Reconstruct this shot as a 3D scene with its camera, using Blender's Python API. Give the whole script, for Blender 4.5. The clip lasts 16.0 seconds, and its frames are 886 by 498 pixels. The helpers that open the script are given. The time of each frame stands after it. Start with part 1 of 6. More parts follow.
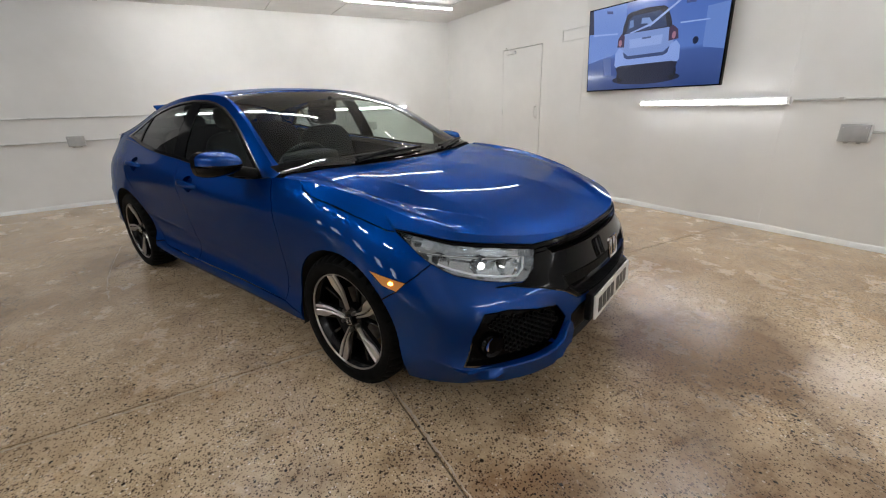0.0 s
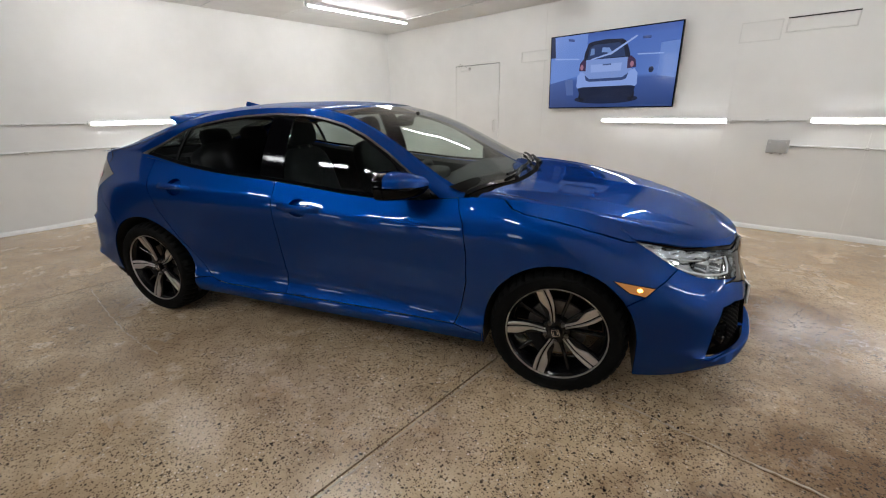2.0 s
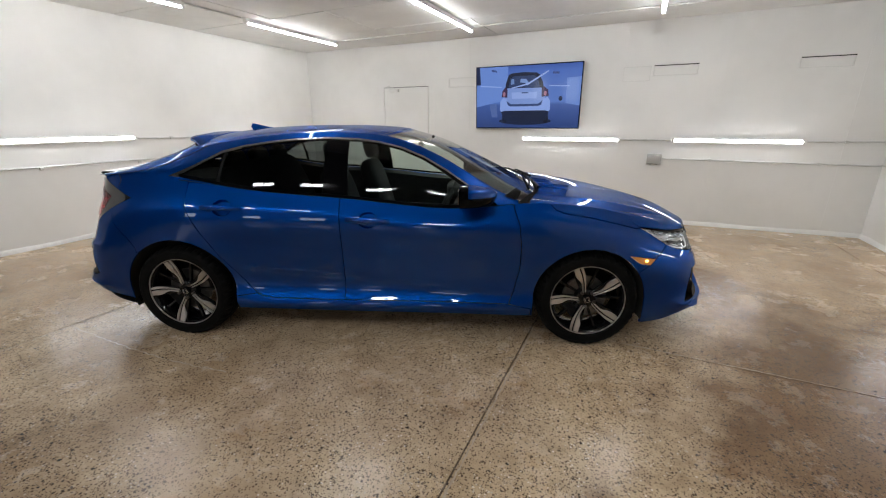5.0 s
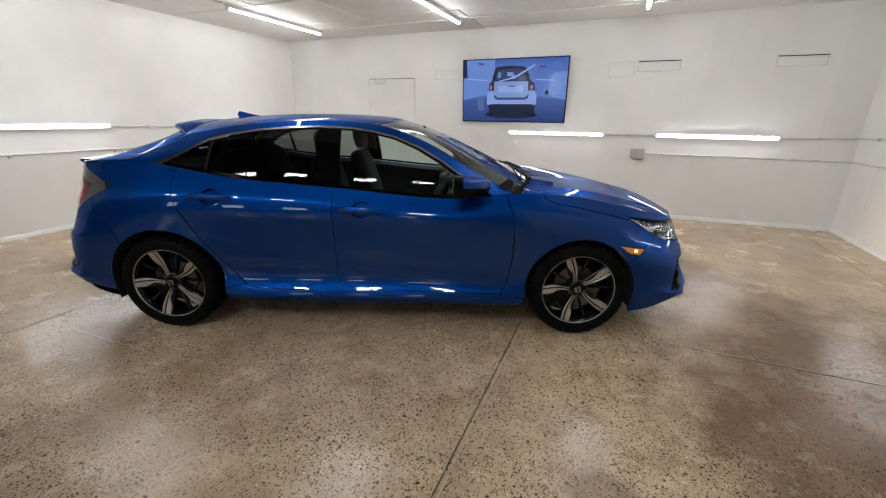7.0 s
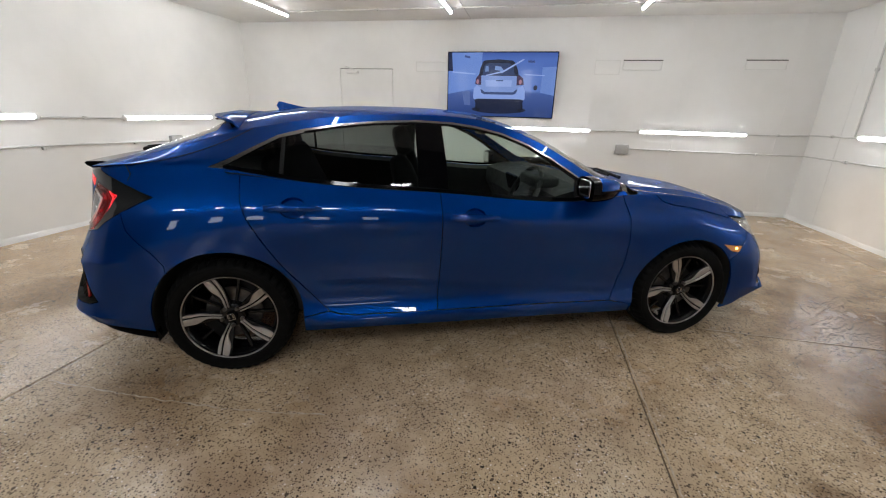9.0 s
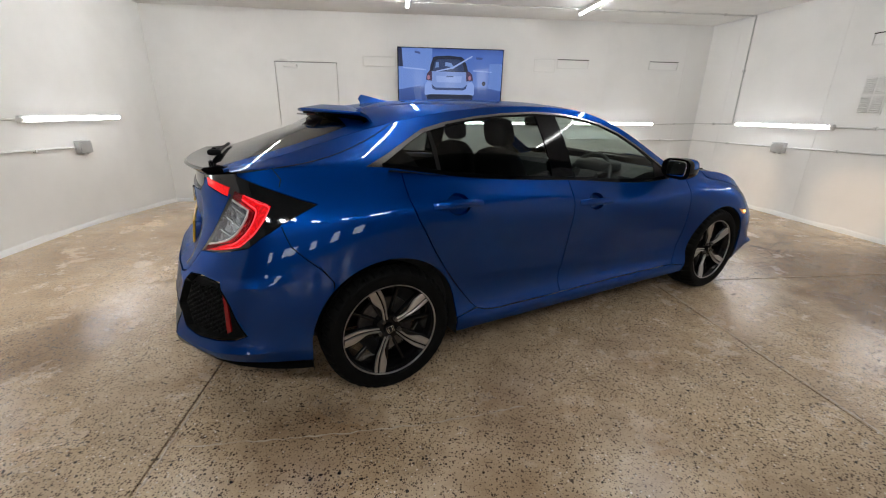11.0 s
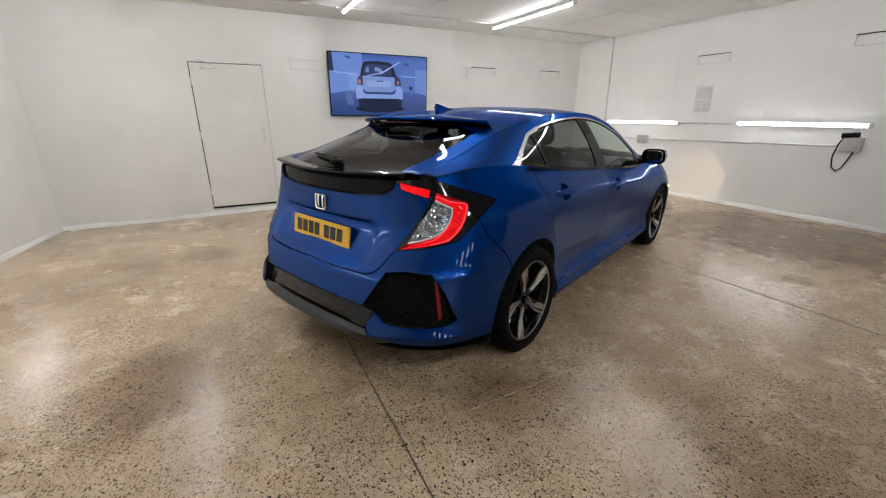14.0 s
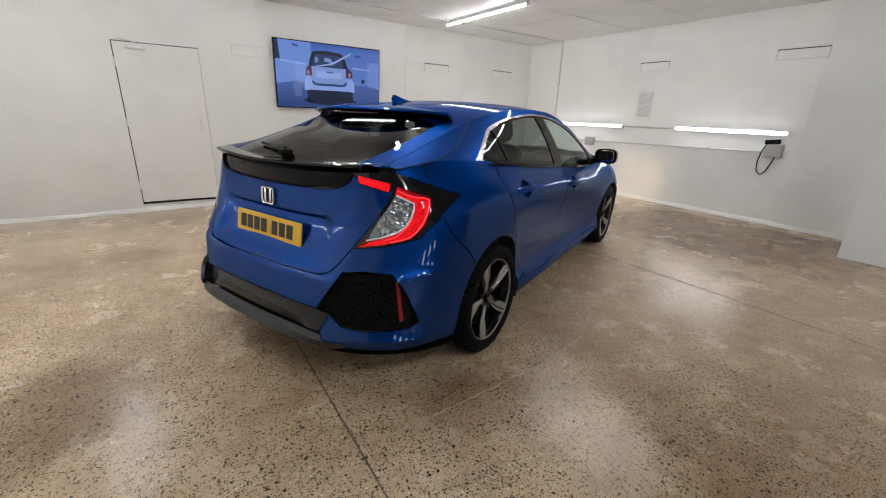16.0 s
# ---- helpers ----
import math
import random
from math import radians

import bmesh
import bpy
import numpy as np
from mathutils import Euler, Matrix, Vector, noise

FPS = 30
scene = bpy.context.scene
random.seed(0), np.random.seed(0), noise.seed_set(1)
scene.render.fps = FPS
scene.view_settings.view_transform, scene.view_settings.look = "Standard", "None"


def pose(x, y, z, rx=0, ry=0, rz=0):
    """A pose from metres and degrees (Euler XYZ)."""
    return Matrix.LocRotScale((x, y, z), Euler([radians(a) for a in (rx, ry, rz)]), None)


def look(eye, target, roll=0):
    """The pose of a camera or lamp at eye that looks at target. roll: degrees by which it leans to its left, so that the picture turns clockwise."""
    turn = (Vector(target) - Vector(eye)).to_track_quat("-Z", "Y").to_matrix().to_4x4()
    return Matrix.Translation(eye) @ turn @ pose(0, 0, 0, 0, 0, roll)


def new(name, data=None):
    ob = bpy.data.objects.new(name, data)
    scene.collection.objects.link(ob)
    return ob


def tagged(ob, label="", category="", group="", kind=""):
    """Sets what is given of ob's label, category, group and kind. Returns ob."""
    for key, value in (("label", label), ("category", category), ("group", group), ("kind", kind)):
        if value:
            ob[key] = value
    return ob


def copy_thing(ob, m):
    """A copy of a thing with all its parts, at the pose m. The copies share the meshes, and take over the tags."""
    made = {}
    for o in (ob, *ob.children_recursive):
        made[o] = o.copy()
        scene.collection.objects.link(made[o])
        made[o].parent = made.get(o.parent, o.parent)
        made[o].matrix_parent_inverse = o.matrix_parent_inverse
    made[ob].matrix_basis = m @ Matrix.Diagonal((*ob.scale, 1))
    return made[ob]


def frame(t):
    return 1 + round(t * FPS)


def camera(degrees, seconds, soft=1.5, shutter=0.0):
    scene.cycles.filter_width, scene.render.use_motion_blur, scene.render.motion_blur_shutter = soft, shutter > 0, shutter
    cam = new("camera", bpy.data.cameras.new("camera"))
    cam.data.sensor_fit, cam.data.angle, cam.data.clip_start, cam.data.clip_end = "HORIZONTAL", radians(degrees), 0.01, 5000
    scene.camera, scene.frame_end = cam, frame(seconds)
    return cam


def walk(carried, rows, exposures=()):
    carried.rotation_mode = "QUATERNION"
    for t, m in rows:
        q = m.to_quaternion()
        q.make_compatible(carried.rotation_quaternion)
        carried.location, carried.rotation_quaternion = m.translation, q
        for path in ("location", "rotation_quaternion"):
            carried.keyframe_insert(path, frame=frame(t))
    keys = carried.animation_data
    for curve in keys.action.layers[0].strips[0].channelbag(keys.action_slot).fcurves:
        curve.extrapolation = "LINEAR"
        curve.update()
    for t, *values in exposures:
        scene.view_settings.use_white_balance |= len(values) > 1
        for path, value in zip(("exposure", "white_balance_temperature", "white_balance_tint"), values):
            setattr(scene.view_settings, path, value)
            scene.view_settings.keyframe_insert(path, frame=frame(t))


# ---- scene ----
cam = camera(95.6, 16.0, soft=1.1)
PATH = [
    (0, (2.716, -1.865, 1.253), (1.548, -0.392, 0.568), -2.2),
    (0.5, (2.432, -1.942, 1.28), (1.36, -0.391, 0.614), -2.7),
    (1, (2.109, -2.142, 1.311), (1.161, -0.509, 0.649), -2.6),
    (1.5, (1.762, -2.336, 1.304), (0.955, -0.631, 0.639), -1.9),
    (2, (1.445, -2.612, 1.338), (0.777, -0.846, 0.679), -0.9),
    (2.5, (1.191, -2.869, 1.378), (0.68, -1.048, 0.727), 0.2),
    (3, (0.924, -2.975, 1.353), (0.55, -1.116, 0.719), 0.7),
    (3.5, (0.717, -3.092, 1.398), (0.448, -1.205, 0.793), 0.6),
    (4, (0.581, -3.236, 1.423), (0.39, -1.338, 0.822), 0.2),
    (6.5, (0.547, -3.304, 1.415), (0.484, -1.403, 0.796), 0.4),
    (7, (0.494, -3.303, 1.395), (0.467, -1.404, 0.767), 0.7),
    (7.5, (0.346, -3.188, 1.374), (0.374, -1.292, 0.74), 0.8),
    (8, (0.06, -3.028, 1.374), (0.173, -1.138, 0.73), 0.9),
    (8.5, (-0.28, -3.0, 1.378), (-0.058, -1.119, 0.736), 1.1),
    (8.7, (-0.412, -2.976, 1.381), (-0.139, -1.102, 0.737), 1.3),
    (10.8, (-1.831, -2.535, 1.299), (-0.966, -0.851, 0.655), 1.0),
    (11, (-1.956, -2.494, 1.322), (-1.045, -0.834, 0.676), 0.8),
    (11.5, (-2.309, -2.381, 1.341), (-1.28, -0.792, 0.697), 0.4),
    (12, (-2.578, -2.213, 1.311), (-1.431, -0.704, 0.672), 0.0),
    (12.5, (-2.82, -1.995, 1.307), (-1.564, -0.576, 0.666), -0.0),
    (13, (-3.054, -1.89, 1.337), (-1.709, -0.555, 0.698), -0.0),
    (13.5, (-3.236, -1.868, 1.36), (-1.837, -0.59, 0.721), -0.1),
    (14, (-3.283, -1.885, 1.35), (-1.847, -0.648, 0.712), -0.0),
    (14.5, (-3.266, -1.89, 1.344), (-1.809, -0.677, 0.706), 0.1),
    (15, (-3.238, -1.899, 1.342), (-1.756, -0.718, 0.703), 0.7),
    (15.5, (-3.225, -1.879, 1.33), (-1.704, -0.749, 0.69), 1.4),
    (16, (-3.239, -1.79, 1.313), (-1.658, -0.745, 0.673), 2.1),
]
walk(cam, [(t, look(eye, target, roll)) for t, eye, target, roll in PATH])

# ---- world and lights ----
world = bpy.data.worlds.new("world")
scene.world = world
world.use_nodes = True
world.node_tree.nodes["Background"].inputs[0].default_value = (0.02, 0.02, 0.02, 1)
TUBE_GLOW = 63.0
WALL_GLOW = 34.0


# ---- materials ----
def material(name, colour=(0.5, 0.5, 0.5), rough=0.5, metal=0.0, coat=0.0, emit=None, glow=0.0, spec=0.5):
    m = bpy.data.materials.new(name)
    m.use_nodes = True
    b = m.node_tree.nodes["Principled BSDF"]
    b.inputs["Base Color"].default_value = (*colour, 1)
    b.inputs["Roughness"].default_value = rough
    b.inputs["Metallic"].default_value = metal
    b.inputs["Coat Weight"].default_value = coat
    b.inputs["Coat Roughness"].default_value = 0.03
    b.inputs["Specular IOR Level"].default_value = spec
    if emit:
        b.inputs["Emission Color"].default_value = (*emit, 1)
        b.inputs["Emission Strength"].default_value = glow
    return m


def node(m, kind, **inputs):
    n = m.node_tree.nodes.new(kind)
    for k, v in inputs.items():
        n.inputs[k.replace("_", " ")].default_value = v
    return n


def wire(m, a, b):
    m.node_tree.links.new(a, b)


def ramp(m, fac, stops):
    r = m.node_tree.nodes.new("ShaderNodeValToRGB")
    e = r.color_ramp.elements
    while len(e) < len(stops):
        e.new(0.5)
    for x, (at, c) in zip(e, stops):
        x.position, x.color = at, (*c, 1) if len(c) == 3 else c
    wire(m, fac, r.inputs[0])
    return r.outputs[0]


def coords(m, scale=1.0):
    c = m.node_tree.nodes.new("ShaderNodeTexCoord")
    g = node(m, "ShaderNodeMapping")
    g.inputs["Scale"].default_value = (scale,) * 3
    wire(m, c.outputs["Object"], g.inputs[0])
    return g.outputs[0]


def mix(m, fac, a, b, kind="MIX"):
    n = m.node_tree.nodes.new("ShaderNodeMix")
    n.data_type, n.blend_type = "RGBA", kind
    for s, v in ((n.inputs[0], fac), (n.inputs[6], a), (n.inputs[7], b)):
        if isinstance(v, (int, float)):
            s.default_value = v
        elif isinstance(v, tuple):
            s.default_value = (*v, 1)
        else:
            wire(m, v, s)
    return n.outputs[2]


def noise_of(m, vec, scale, detail=4.0, rough=0.55):
    n = node(m, "ShaderNodeTexNoise", Scale=scale, Detail=detail, Roughness=rough)
    wire(m, vec, n.inputs["Vector"])
    return n.outputs["Fac"]


def bump(m, height, strength, dist=0.01):
    b = node(m, "ShaderNodeBump", Strength=strength, Distance=dist)
    wire(m, height, b.inputs["Height"])
    wire(m, b.outputs[0], m.node_tree.nodes["Principled BSDF"].inputs["Normal"])


def base(m, name):
    return m.node_tree.nodes["Principled BSDF"].inputs[name]


def sums(m, op, a, b):
    """A sum of two sockets or numbers."""
    n = m.node_tree.nodes.new("ShaderNodeMath")
    n.operation = op
    for k, x in ((0, a), (1, b)):
        if isinstance(x, (int, float)):
            n.inputs[k].default_value = x
        else:
            wire(m, x, n.inputs[k])
    return n.outputs[0]


def make_concrete():
    """Ground concrete: flat brown matrix with dark chips and a few pale ones cut flush, sealed to a patchy gloss."""
    m = material("ground_concrete", rough=0.3, spec=0.5)
    v = coords(m)
    big = noise_of(m, v, 0.75, 4, 0.6)
    mid = noise_of(m, v, 3.6, 6, 0.7)
    fine = noise_of(m, v, 140, 3, 0.7)
    col = ramp(m, mid, [(0.28, (0.325, 0.225, 0.128)), (0.46, (0.535, 0.395, 0.248)), (0.58, (0.61, 0.465, 0.305)), (0.72, (0.77, 0.625, 0.45))])
    col = mix(m, 0.28, col, ramp(m, fine, [(0.3, (0.16, 0.12, 0.085)), (0.7, (0.60, 0.50, 0.39))]))
    crowd = noise_of(m, v, 1.5, 4, 0.65)
    for scale, share, size, lo, hi in ((130.0, 0.58, 0.36, (0.055, 0.038, 0.026), (0.25, 0.175, 0.115)), (92.0, 0.38, 0.36, (0.038, 0.027, 0.019), (0.18, 0.12, 0.08)),
                                       (58.0, 0.09, 0.31, (0.022, 0.018, 0.015), (0.11, 0.08, 0.055)), (100.0, 0.12, 0.32, (0.50, 0.43, 0.34), (0.80, 0.72, 0.62))):
        warp = node(m, "ShaderNodeTexNoise", Scale=scale * 1.3, Detail=2.0)
        wire(m, v, warp.inputs["Vector"])
        add = m.node_tree.nodes.new("ShaderNodeMix")
        add.data_type, add.blend_type = "RGBA", "LINEAR_LIGHT"
        add.inputs[0].default_value = 0.40 / scale
        wire(m, v, add.inputs[6])
        wire(m, warp.outputs["Color"], add.inputs[7])
        vo = node(m, "ShaderNodeTexVoronoi", Scale=scale)
        wire(m, add.outputs[2], vo.inputs["Vector"])
        sep = m.node_tree.nodes.new("ShaderNodeSeparateColor")
        wire(m, vo.outputs["Color"], sep.inputs[0])
        reach = sums(m, "MULTIPLY", sums(m, "ADD", 0.35, sep.outputs[0]), size)
        stone = ramp(m, sums(m, "ADD", sums(m, "SUBTRACT", vo.outputs["Distance"], reach), 0.5), [(0.49, (1,) * 3), (0.56, (0,) * 3)])
        limit = sums(m, "ADD", sums(m, "MULTIPLY", sums(m, "SUBTRACT", crowd, 0.5), 1.1), share)
        pick = ramp(m, sums(m, "ADD", sums(m, "SUBTRACT", limit, sep.outputs[1]), 0.5), [(0.49, (0,) * 3), (0.51, (1,) * 3)])
        tone = ramp(m, sep.outputs[2], [(0.0, lo), (1.0, hi)])
        col = mix(m, mix(m, 1.0, stone, pick, "MULTIPLY"), col, tone)
    stain = ramp(m, big, [(0.32, (0.70, 0.63, 0.57)), (0.44, (0.97, 0.94, 0.91)), (0.60, (1.12, 1.10, 1.06)), (0.75, (1.25, 1.24, 1.20))])
    col = mix(m, 1.0, col, stain, "MULTIPLY")
    rust = ramp(m, noise_of(m, v, 2.1, 5, 0.7), [(0.58, (0,) * 3), (0.72, (0.45,) * 3)])
    col = mix(m, rust, col, mix(m, 1.0, col, (0.92, 0.70, 0.48), "MULTIPLY"))
    # darker marks on the floor, ragged at the edge
    edge = noise_of(m, v, 2.6, 6, 0.7)
    darken = None
    for u, w, ru, rv, depth in MARKS:
        sub = node(m, "ShaderNodeVectorMath")
        sub.operation = "SUBTRACT"
        sub.inputs[1].default_value = (u, w, 0)
        wire(m, v, sub.inputs[0])
        mul = node(m, "ShaderNodeVectorMath")
        mul.operation = "MULTIPLY"
        mul.inputs[1].default_value = (1 / ru, 1 / rv, 0)
        wire(m, sub.outputs[0], mul.inputs[0])
        far = node(m, "ShaderNodeVectorMath")
        far.operation = "LENGTH"
        wire(m, mul.outputs[0], far.inputs[0])
        d = sums(m, "ADD", sums(m, "MULTIPLY", far.outputs["Value"], 0.5), sums(m, "MULTIPLY", edge, 0.9))
        f = ramp(m, d, [(0.74, (depth,) * 3), (0.98, (0,) * 3)])
        darken = f if darken is None else mix(m, 1.0, darken, f, "LIGHTEN")
    col = mix(m, darken, col, mix(m, 1.0, col, (0.42, 0.34, 0.28), "MULTIPLY"))
    wire(m, col, base(m, "Base Color"))
    wire(m, ramp(m, noise_of(m, v, 2.2, 7, 0.75), [(0.30, (0.08,) * 3), (0.5, (0.20,) * 3), (0.72, (0.42,) * 3)]), base(m, "Roughness"))
    bump(m, mix(m, 0.35, noise_of(m, v, 9, 5, 0.65), fine), 0.22, 0.006)
    return m


def make_wall():
    """White painted blockwork and boards, with roller texture, scuffs and old patches."""
    m = material("white_wall_paint", rough=0.5)
    v = coords(m)
    big = noise_of(m, v, 0.8, 4, 0.6)
    col = ramp(m, big, [(0.3, (0.76, 0.76, 0.75)), (0.55, (0.83, 0.83, 0.82)), (0.75, (0.86, 0.86, 0.85))])
    scuff = ramp(m, noise_of(m, v, 5.0, 8, 0.75), [(0.66, (0,) * 3), (0.80, (0.25,) * 3)])
    col = mix(m, scuff, col, (0.58, 0.56, 0.53))
    wire(m, col, base(m, "Base Color"))
    wire(m, ramp(m, noise_of(m, v, 3.0, 4), [(0.3, (0.38,) * 3), (0.7, (0.6,) * 3)]), base(m, "Roughness"))
    bump(m, mix(m, 0.5, noise_of(m, v, 2.5, 5), noise_of(m, v, 120, 3)), 0.12, 0.01)
    return m


def make_paint():
    """Metallic blue car paint: flake layer, part matt and part soft gloss, under a sharp clear lacquer."""
    m = bpy.data.materials.new("blue_metallic_paint")
    m.use_nodes = True
    m.node_tree.nodes.clear()
    out = m.node_tree.nodes.new("ShaderNodeOutputMaterial")
    v = coords(m)
    flake = noise_of(m, v, 900, 2, 0.8)
    dull = node(m, "ShaderNodeBsdfDiffuse")
    wire(m, ramp(m, flake, [(0.3, (0.0002, 0.007, 0.048)), (0.7, (0.0004, 0.013, 0.085))]), dull.inputs["Color"])
    soft = node(m, "ShaderNodeBsdfAnisotropic", Roughness=0.40)
    wire(m, ramp(m, flake, [(0.3, (0.0002, 0.041, 0.245)), (0.7, (0.0004, 0.074, 0.42))]), soft.inputs["Color"])
    layer = node(m, "ShaderNodeMixShader")
    layer.inputs[0].default_value = 0.62
    wire(m, dull.outputs[0], layer.inputs[1])
    wire(m, soft.outputs[0], layer.inputs[2])
    coat = node(m, "ShaderNodeBsdfAnisotropic", Roughness=0.012)
    coat.inputs["Color"].default_value = (0.84, 0.92, 1.0, 1)
    wave = node(m, "ShaderNodeBump", Strength=0.03, Distance=0.002)
    wire(m, noise_of(m, v, 35, 2), wave.inputs["Height"])
    wire(m, wave.outputs[0], coat.inputs["Normal"])
    slant = node(m, "ShaderNodeLayerWeight")
    gloss = node(m, "ShaderNodeMapRange")
    gloss.inputs["To Min"].default_value, gloss.inputs["To Max"].default_value = 0.036, 0.45
    wire(m, sums(m, "POWER", slant.outputs["Facing"], 5.0), gloss.inputs[0])
    top = node(m, "ShaderNodeMixShader")
    wire(m, gloss.outputs[0], top.inputs[0])
    wire(m, layer.outputs[0], top.inputs[1])
    wire(m, coat.outputs[0], top.inputs[2])
    wire(m, top.outputs[0], out.inputs[0])
    return m


def make_glass(name, tint, rough=0.0):
    """Flat tinted glass: a coloured clear sheet with a mirror gloss that grows at a slant."""
    m = bpy.data.materials.new(name)
    m.use_nodes = True
    m.node_tree.nodes.clear()
    out = m.node_tree.nodes.new("ShaderNodeOutputMaterial")
    clear = m.node_tree.nodes.new("ShaderNodeBsdfTransparent")
    clear.inputs[0].default_value = (*tint, 1)
    gloss = m.node_tree.nodes.new("ShaderNodeBsdfGlossy")
    gloss.inputs["Roughness"].default_value = rough
    lw = m.node_tree.nodes.new("ShaderNodeLayerWeight")
    pw = m.node_tree.nodes.new("ShaderNodeMath")
    pw.operation = "POWER"
    pw.inputs[1].default_value = 5.0
    wire(m, lw.outputs["Facing"], pw.inputs[0])
    fres = m.node_tree.nodes.new("ShaderNodeMapRange")
    fres.inputs["To Min"].default_value, fres.inputs["To Max"].default_value = 0.04, 1.0
    wire(m, pw.outputs[0], fres.inputs[0])
    ms = m.node_tree.nodes.new("ShaderNodeMixShader")
    wire(m, fres.outputs[0], ms.inputs[0])
    wire(m, clear.outputs[0], ms.inputs[1])
    wire(m, gloss.outputs[0], ms.inputs[2])
    wire(m, ms.outputs[0], out.inputs[0])
    return m


def noisy(name, a, b, scale, rough=(0.4, 0.6), metal=0.0, relief=0.1, coat=0.0):
    """A surface that wanders between two colours, with grain of its own."""
    m = material(name, a, rough[0], metal, coat)
    v = coords(m)
    n = noise_of(m, v, scale, 5, 0.65)
    wire(m, ramp(m, n, [(0.3, a), (0.7, b)]), base(m, "Base Color"))
    wire(m, ramp(m, noise_of(m, v, scale * 0.4, 4), [(0.3, (rough[0],) * 3), (0.7, (rough[1],) * 3)]), base(m, "Roughness"))
    if relief:
        bump(m, n, relief, 0.004)
    return m


MARKS = ((-0.3, -2.6, 1.0, 0.55, 0.45), (-2.66, 1.5, 0.30, 0.22, 0.55), (1.85, -1.55, 0.16, 0.14, 0.7), (3.25, -0.6, 1.3, 1.75, 1.0), (2.35, 1.30, 0.50, 0.65, 0.9), (-2.9, -0.75, 0.42, 0.45, 0.7), (-1.2, -1.7, 0.5, 0.3, 0.5))
CONCRETE = make_concrete()
WALL = make_wall()
PAINT = make_paint()
CEILING = noisy("ceiling_board_paint", (0.66, 0.66, 0.65), (0.76, 0.76, 0.75), 1.5, (0.5, 0.7), relief=0.08)
GLASS = make_glass("clear_green_glass", (0.74, 0.82, 0.78))
PRIVACY = make_glass("dark_privacy_glass", (0.36, 0.39, 0.38))
REAR_GLASS = make_glass("dark_rear_glass", (0.17, 0.185, 0.18))
LENS = make_glass("clear_lens", (0.92, 0.95, 0.97))
GLOSS_BLACK = material("gloss_black_plastic", (0.002, 0.002, 0.0025), 0.07, spec=0.14)
MATT_BLACK = noisy("grained_black_plastic", (0.003, 0.003, 0.0033), (0.007, 0.007, 0.0075), 60, (0.4, 0.6))
base(MATT_BLACK, "Specular IOR Level").default_value = 0.12
RUBBER = noisy("tyre_rubber", (0.0025, 0.0025, 0.0025), (0.0055, 0.0054, 0.0052), 25, (0.6, 0.8), relief=0.15)
base(RUBBER, "Specular IOR Level").default_value = 0.08
CHROME = material("satin_chrome", (0.28, 0.28, 0.285), 0.24, 1.0)
MIRROR = material("mirror_glass", (0.55, 0.57, 0.58), 0.01, 1.0)
BRIGHT_CHROME = material("bright_chrome", (0.80, 0.80, 0.81), 0.16, 1.0)
SMOKED = material("smoked_lamp_plastic", (0.010, 0.0105, 0.011), 0.06, 0, 0.6, spec=0.5)
VALANCE = material("polished_black_valance", (0.005, 0.005, 0.005), 0.16, spec=0.5)
LIP_GREY = noisy("dark_grey_plastic", (0.006, 0.0065, 0.007), (0.011, 0.0115, 0.012), 60, (0.35, 0.5))
SEAL_BLACK = material("black_window_seal", (0.003, 0.003, 0.003), 0.7, spec=0.05)
MACHINED = noisy("machined_alloy", (0.46, 0.44, 0.42), (0.55, 0.52, 0.50), 400, (0.30, 0.36), 0.9, 0.0)
RIM_BLACK = material("black_alloy_lacquer", (0.004, 0.004, 0.0045), 0.16, spec=0.3)
STEEL = noisy("brake_steel", (0.10, 0.095, 0.09), (0.18, 0.17, 0.165), 40, (0.3, 0.5), 1.0, 0.03)
FABRIC = noisy("black_seat_cloth", (0.005, 0.005, 0.0055), (0.013, 0.013, 0.014), 90, (0.8, 0.95), relief=0.3)
TRIM = noisy("dark_cabin_trim", (0.008, 0.008, 0.0085), (0.016, 0.016, 0.017), 50, (0.55, 0.75), relief=0.1)
HEADLINER = noisy("grey_headlining", (0.16, 0.16, 0.155), (0.20, 0.20, 0.195), 60, (0.85, 0.95), relief=0.1)
AMBER = material("amber_lamp", (0.50, 0.22, 0.07), 0.15, 0, 0.5, (1.0, 0.40, 0.06), 0.10)
AMBER_BULB = material("lit_amber_bulb", (0.9, 0.4, 0.05), 0.3, 0, 0, (1.0, 0.5, 0.08), 9.0)
RED_LIT = material("lit_red_lamp", (0.40, 0.006, 0.010), 0.2, 0, 0.15, (1.0, 0.008, 0.012), 1.7, 0.2)
dots = node(RED_LIT, "ShaderNodeTexVoronoi", Scale=95.0)
wire(RED_LIT, coords(RED_LIT), dots.inputs["Vector"])
wire(RED_LIT, ramp(RED_LIT, dots.outputs["Distance"], [(0.15, (1.3,) * 3), (0.6, (0.45,) * 3)]), base(RED_LIT, "Emission Strength"))
TAIL_FACET = material("dull_faceted_lamp_bowl", (0.66, 0.66, 0.68), 0.20, 0.75)
tcells = node(TAIL_FACET, "ShaderNodeTexVoronoi", Scale=34.0)
wire(TAIL_FACET, coords(TAIL_FACET), tcells.inputs["Vector"])
bump(TAIL_FACET, tcells.outputs["Distance"], 0.6, 0.02)
PINK_LIT = material("lit_pink_light_guide", (0.6, 0.1, 0.1), 0.3, 0, 0, (1.0, 0.035, 0.05), 1.7)
RED_DIM = material("dark_lamp_lens", (0.06, 0.02, 0.02), 0.15)
RED = material("red_reflector", (0.24, 0.004, 0.007), 0.2, 0, 0.3)
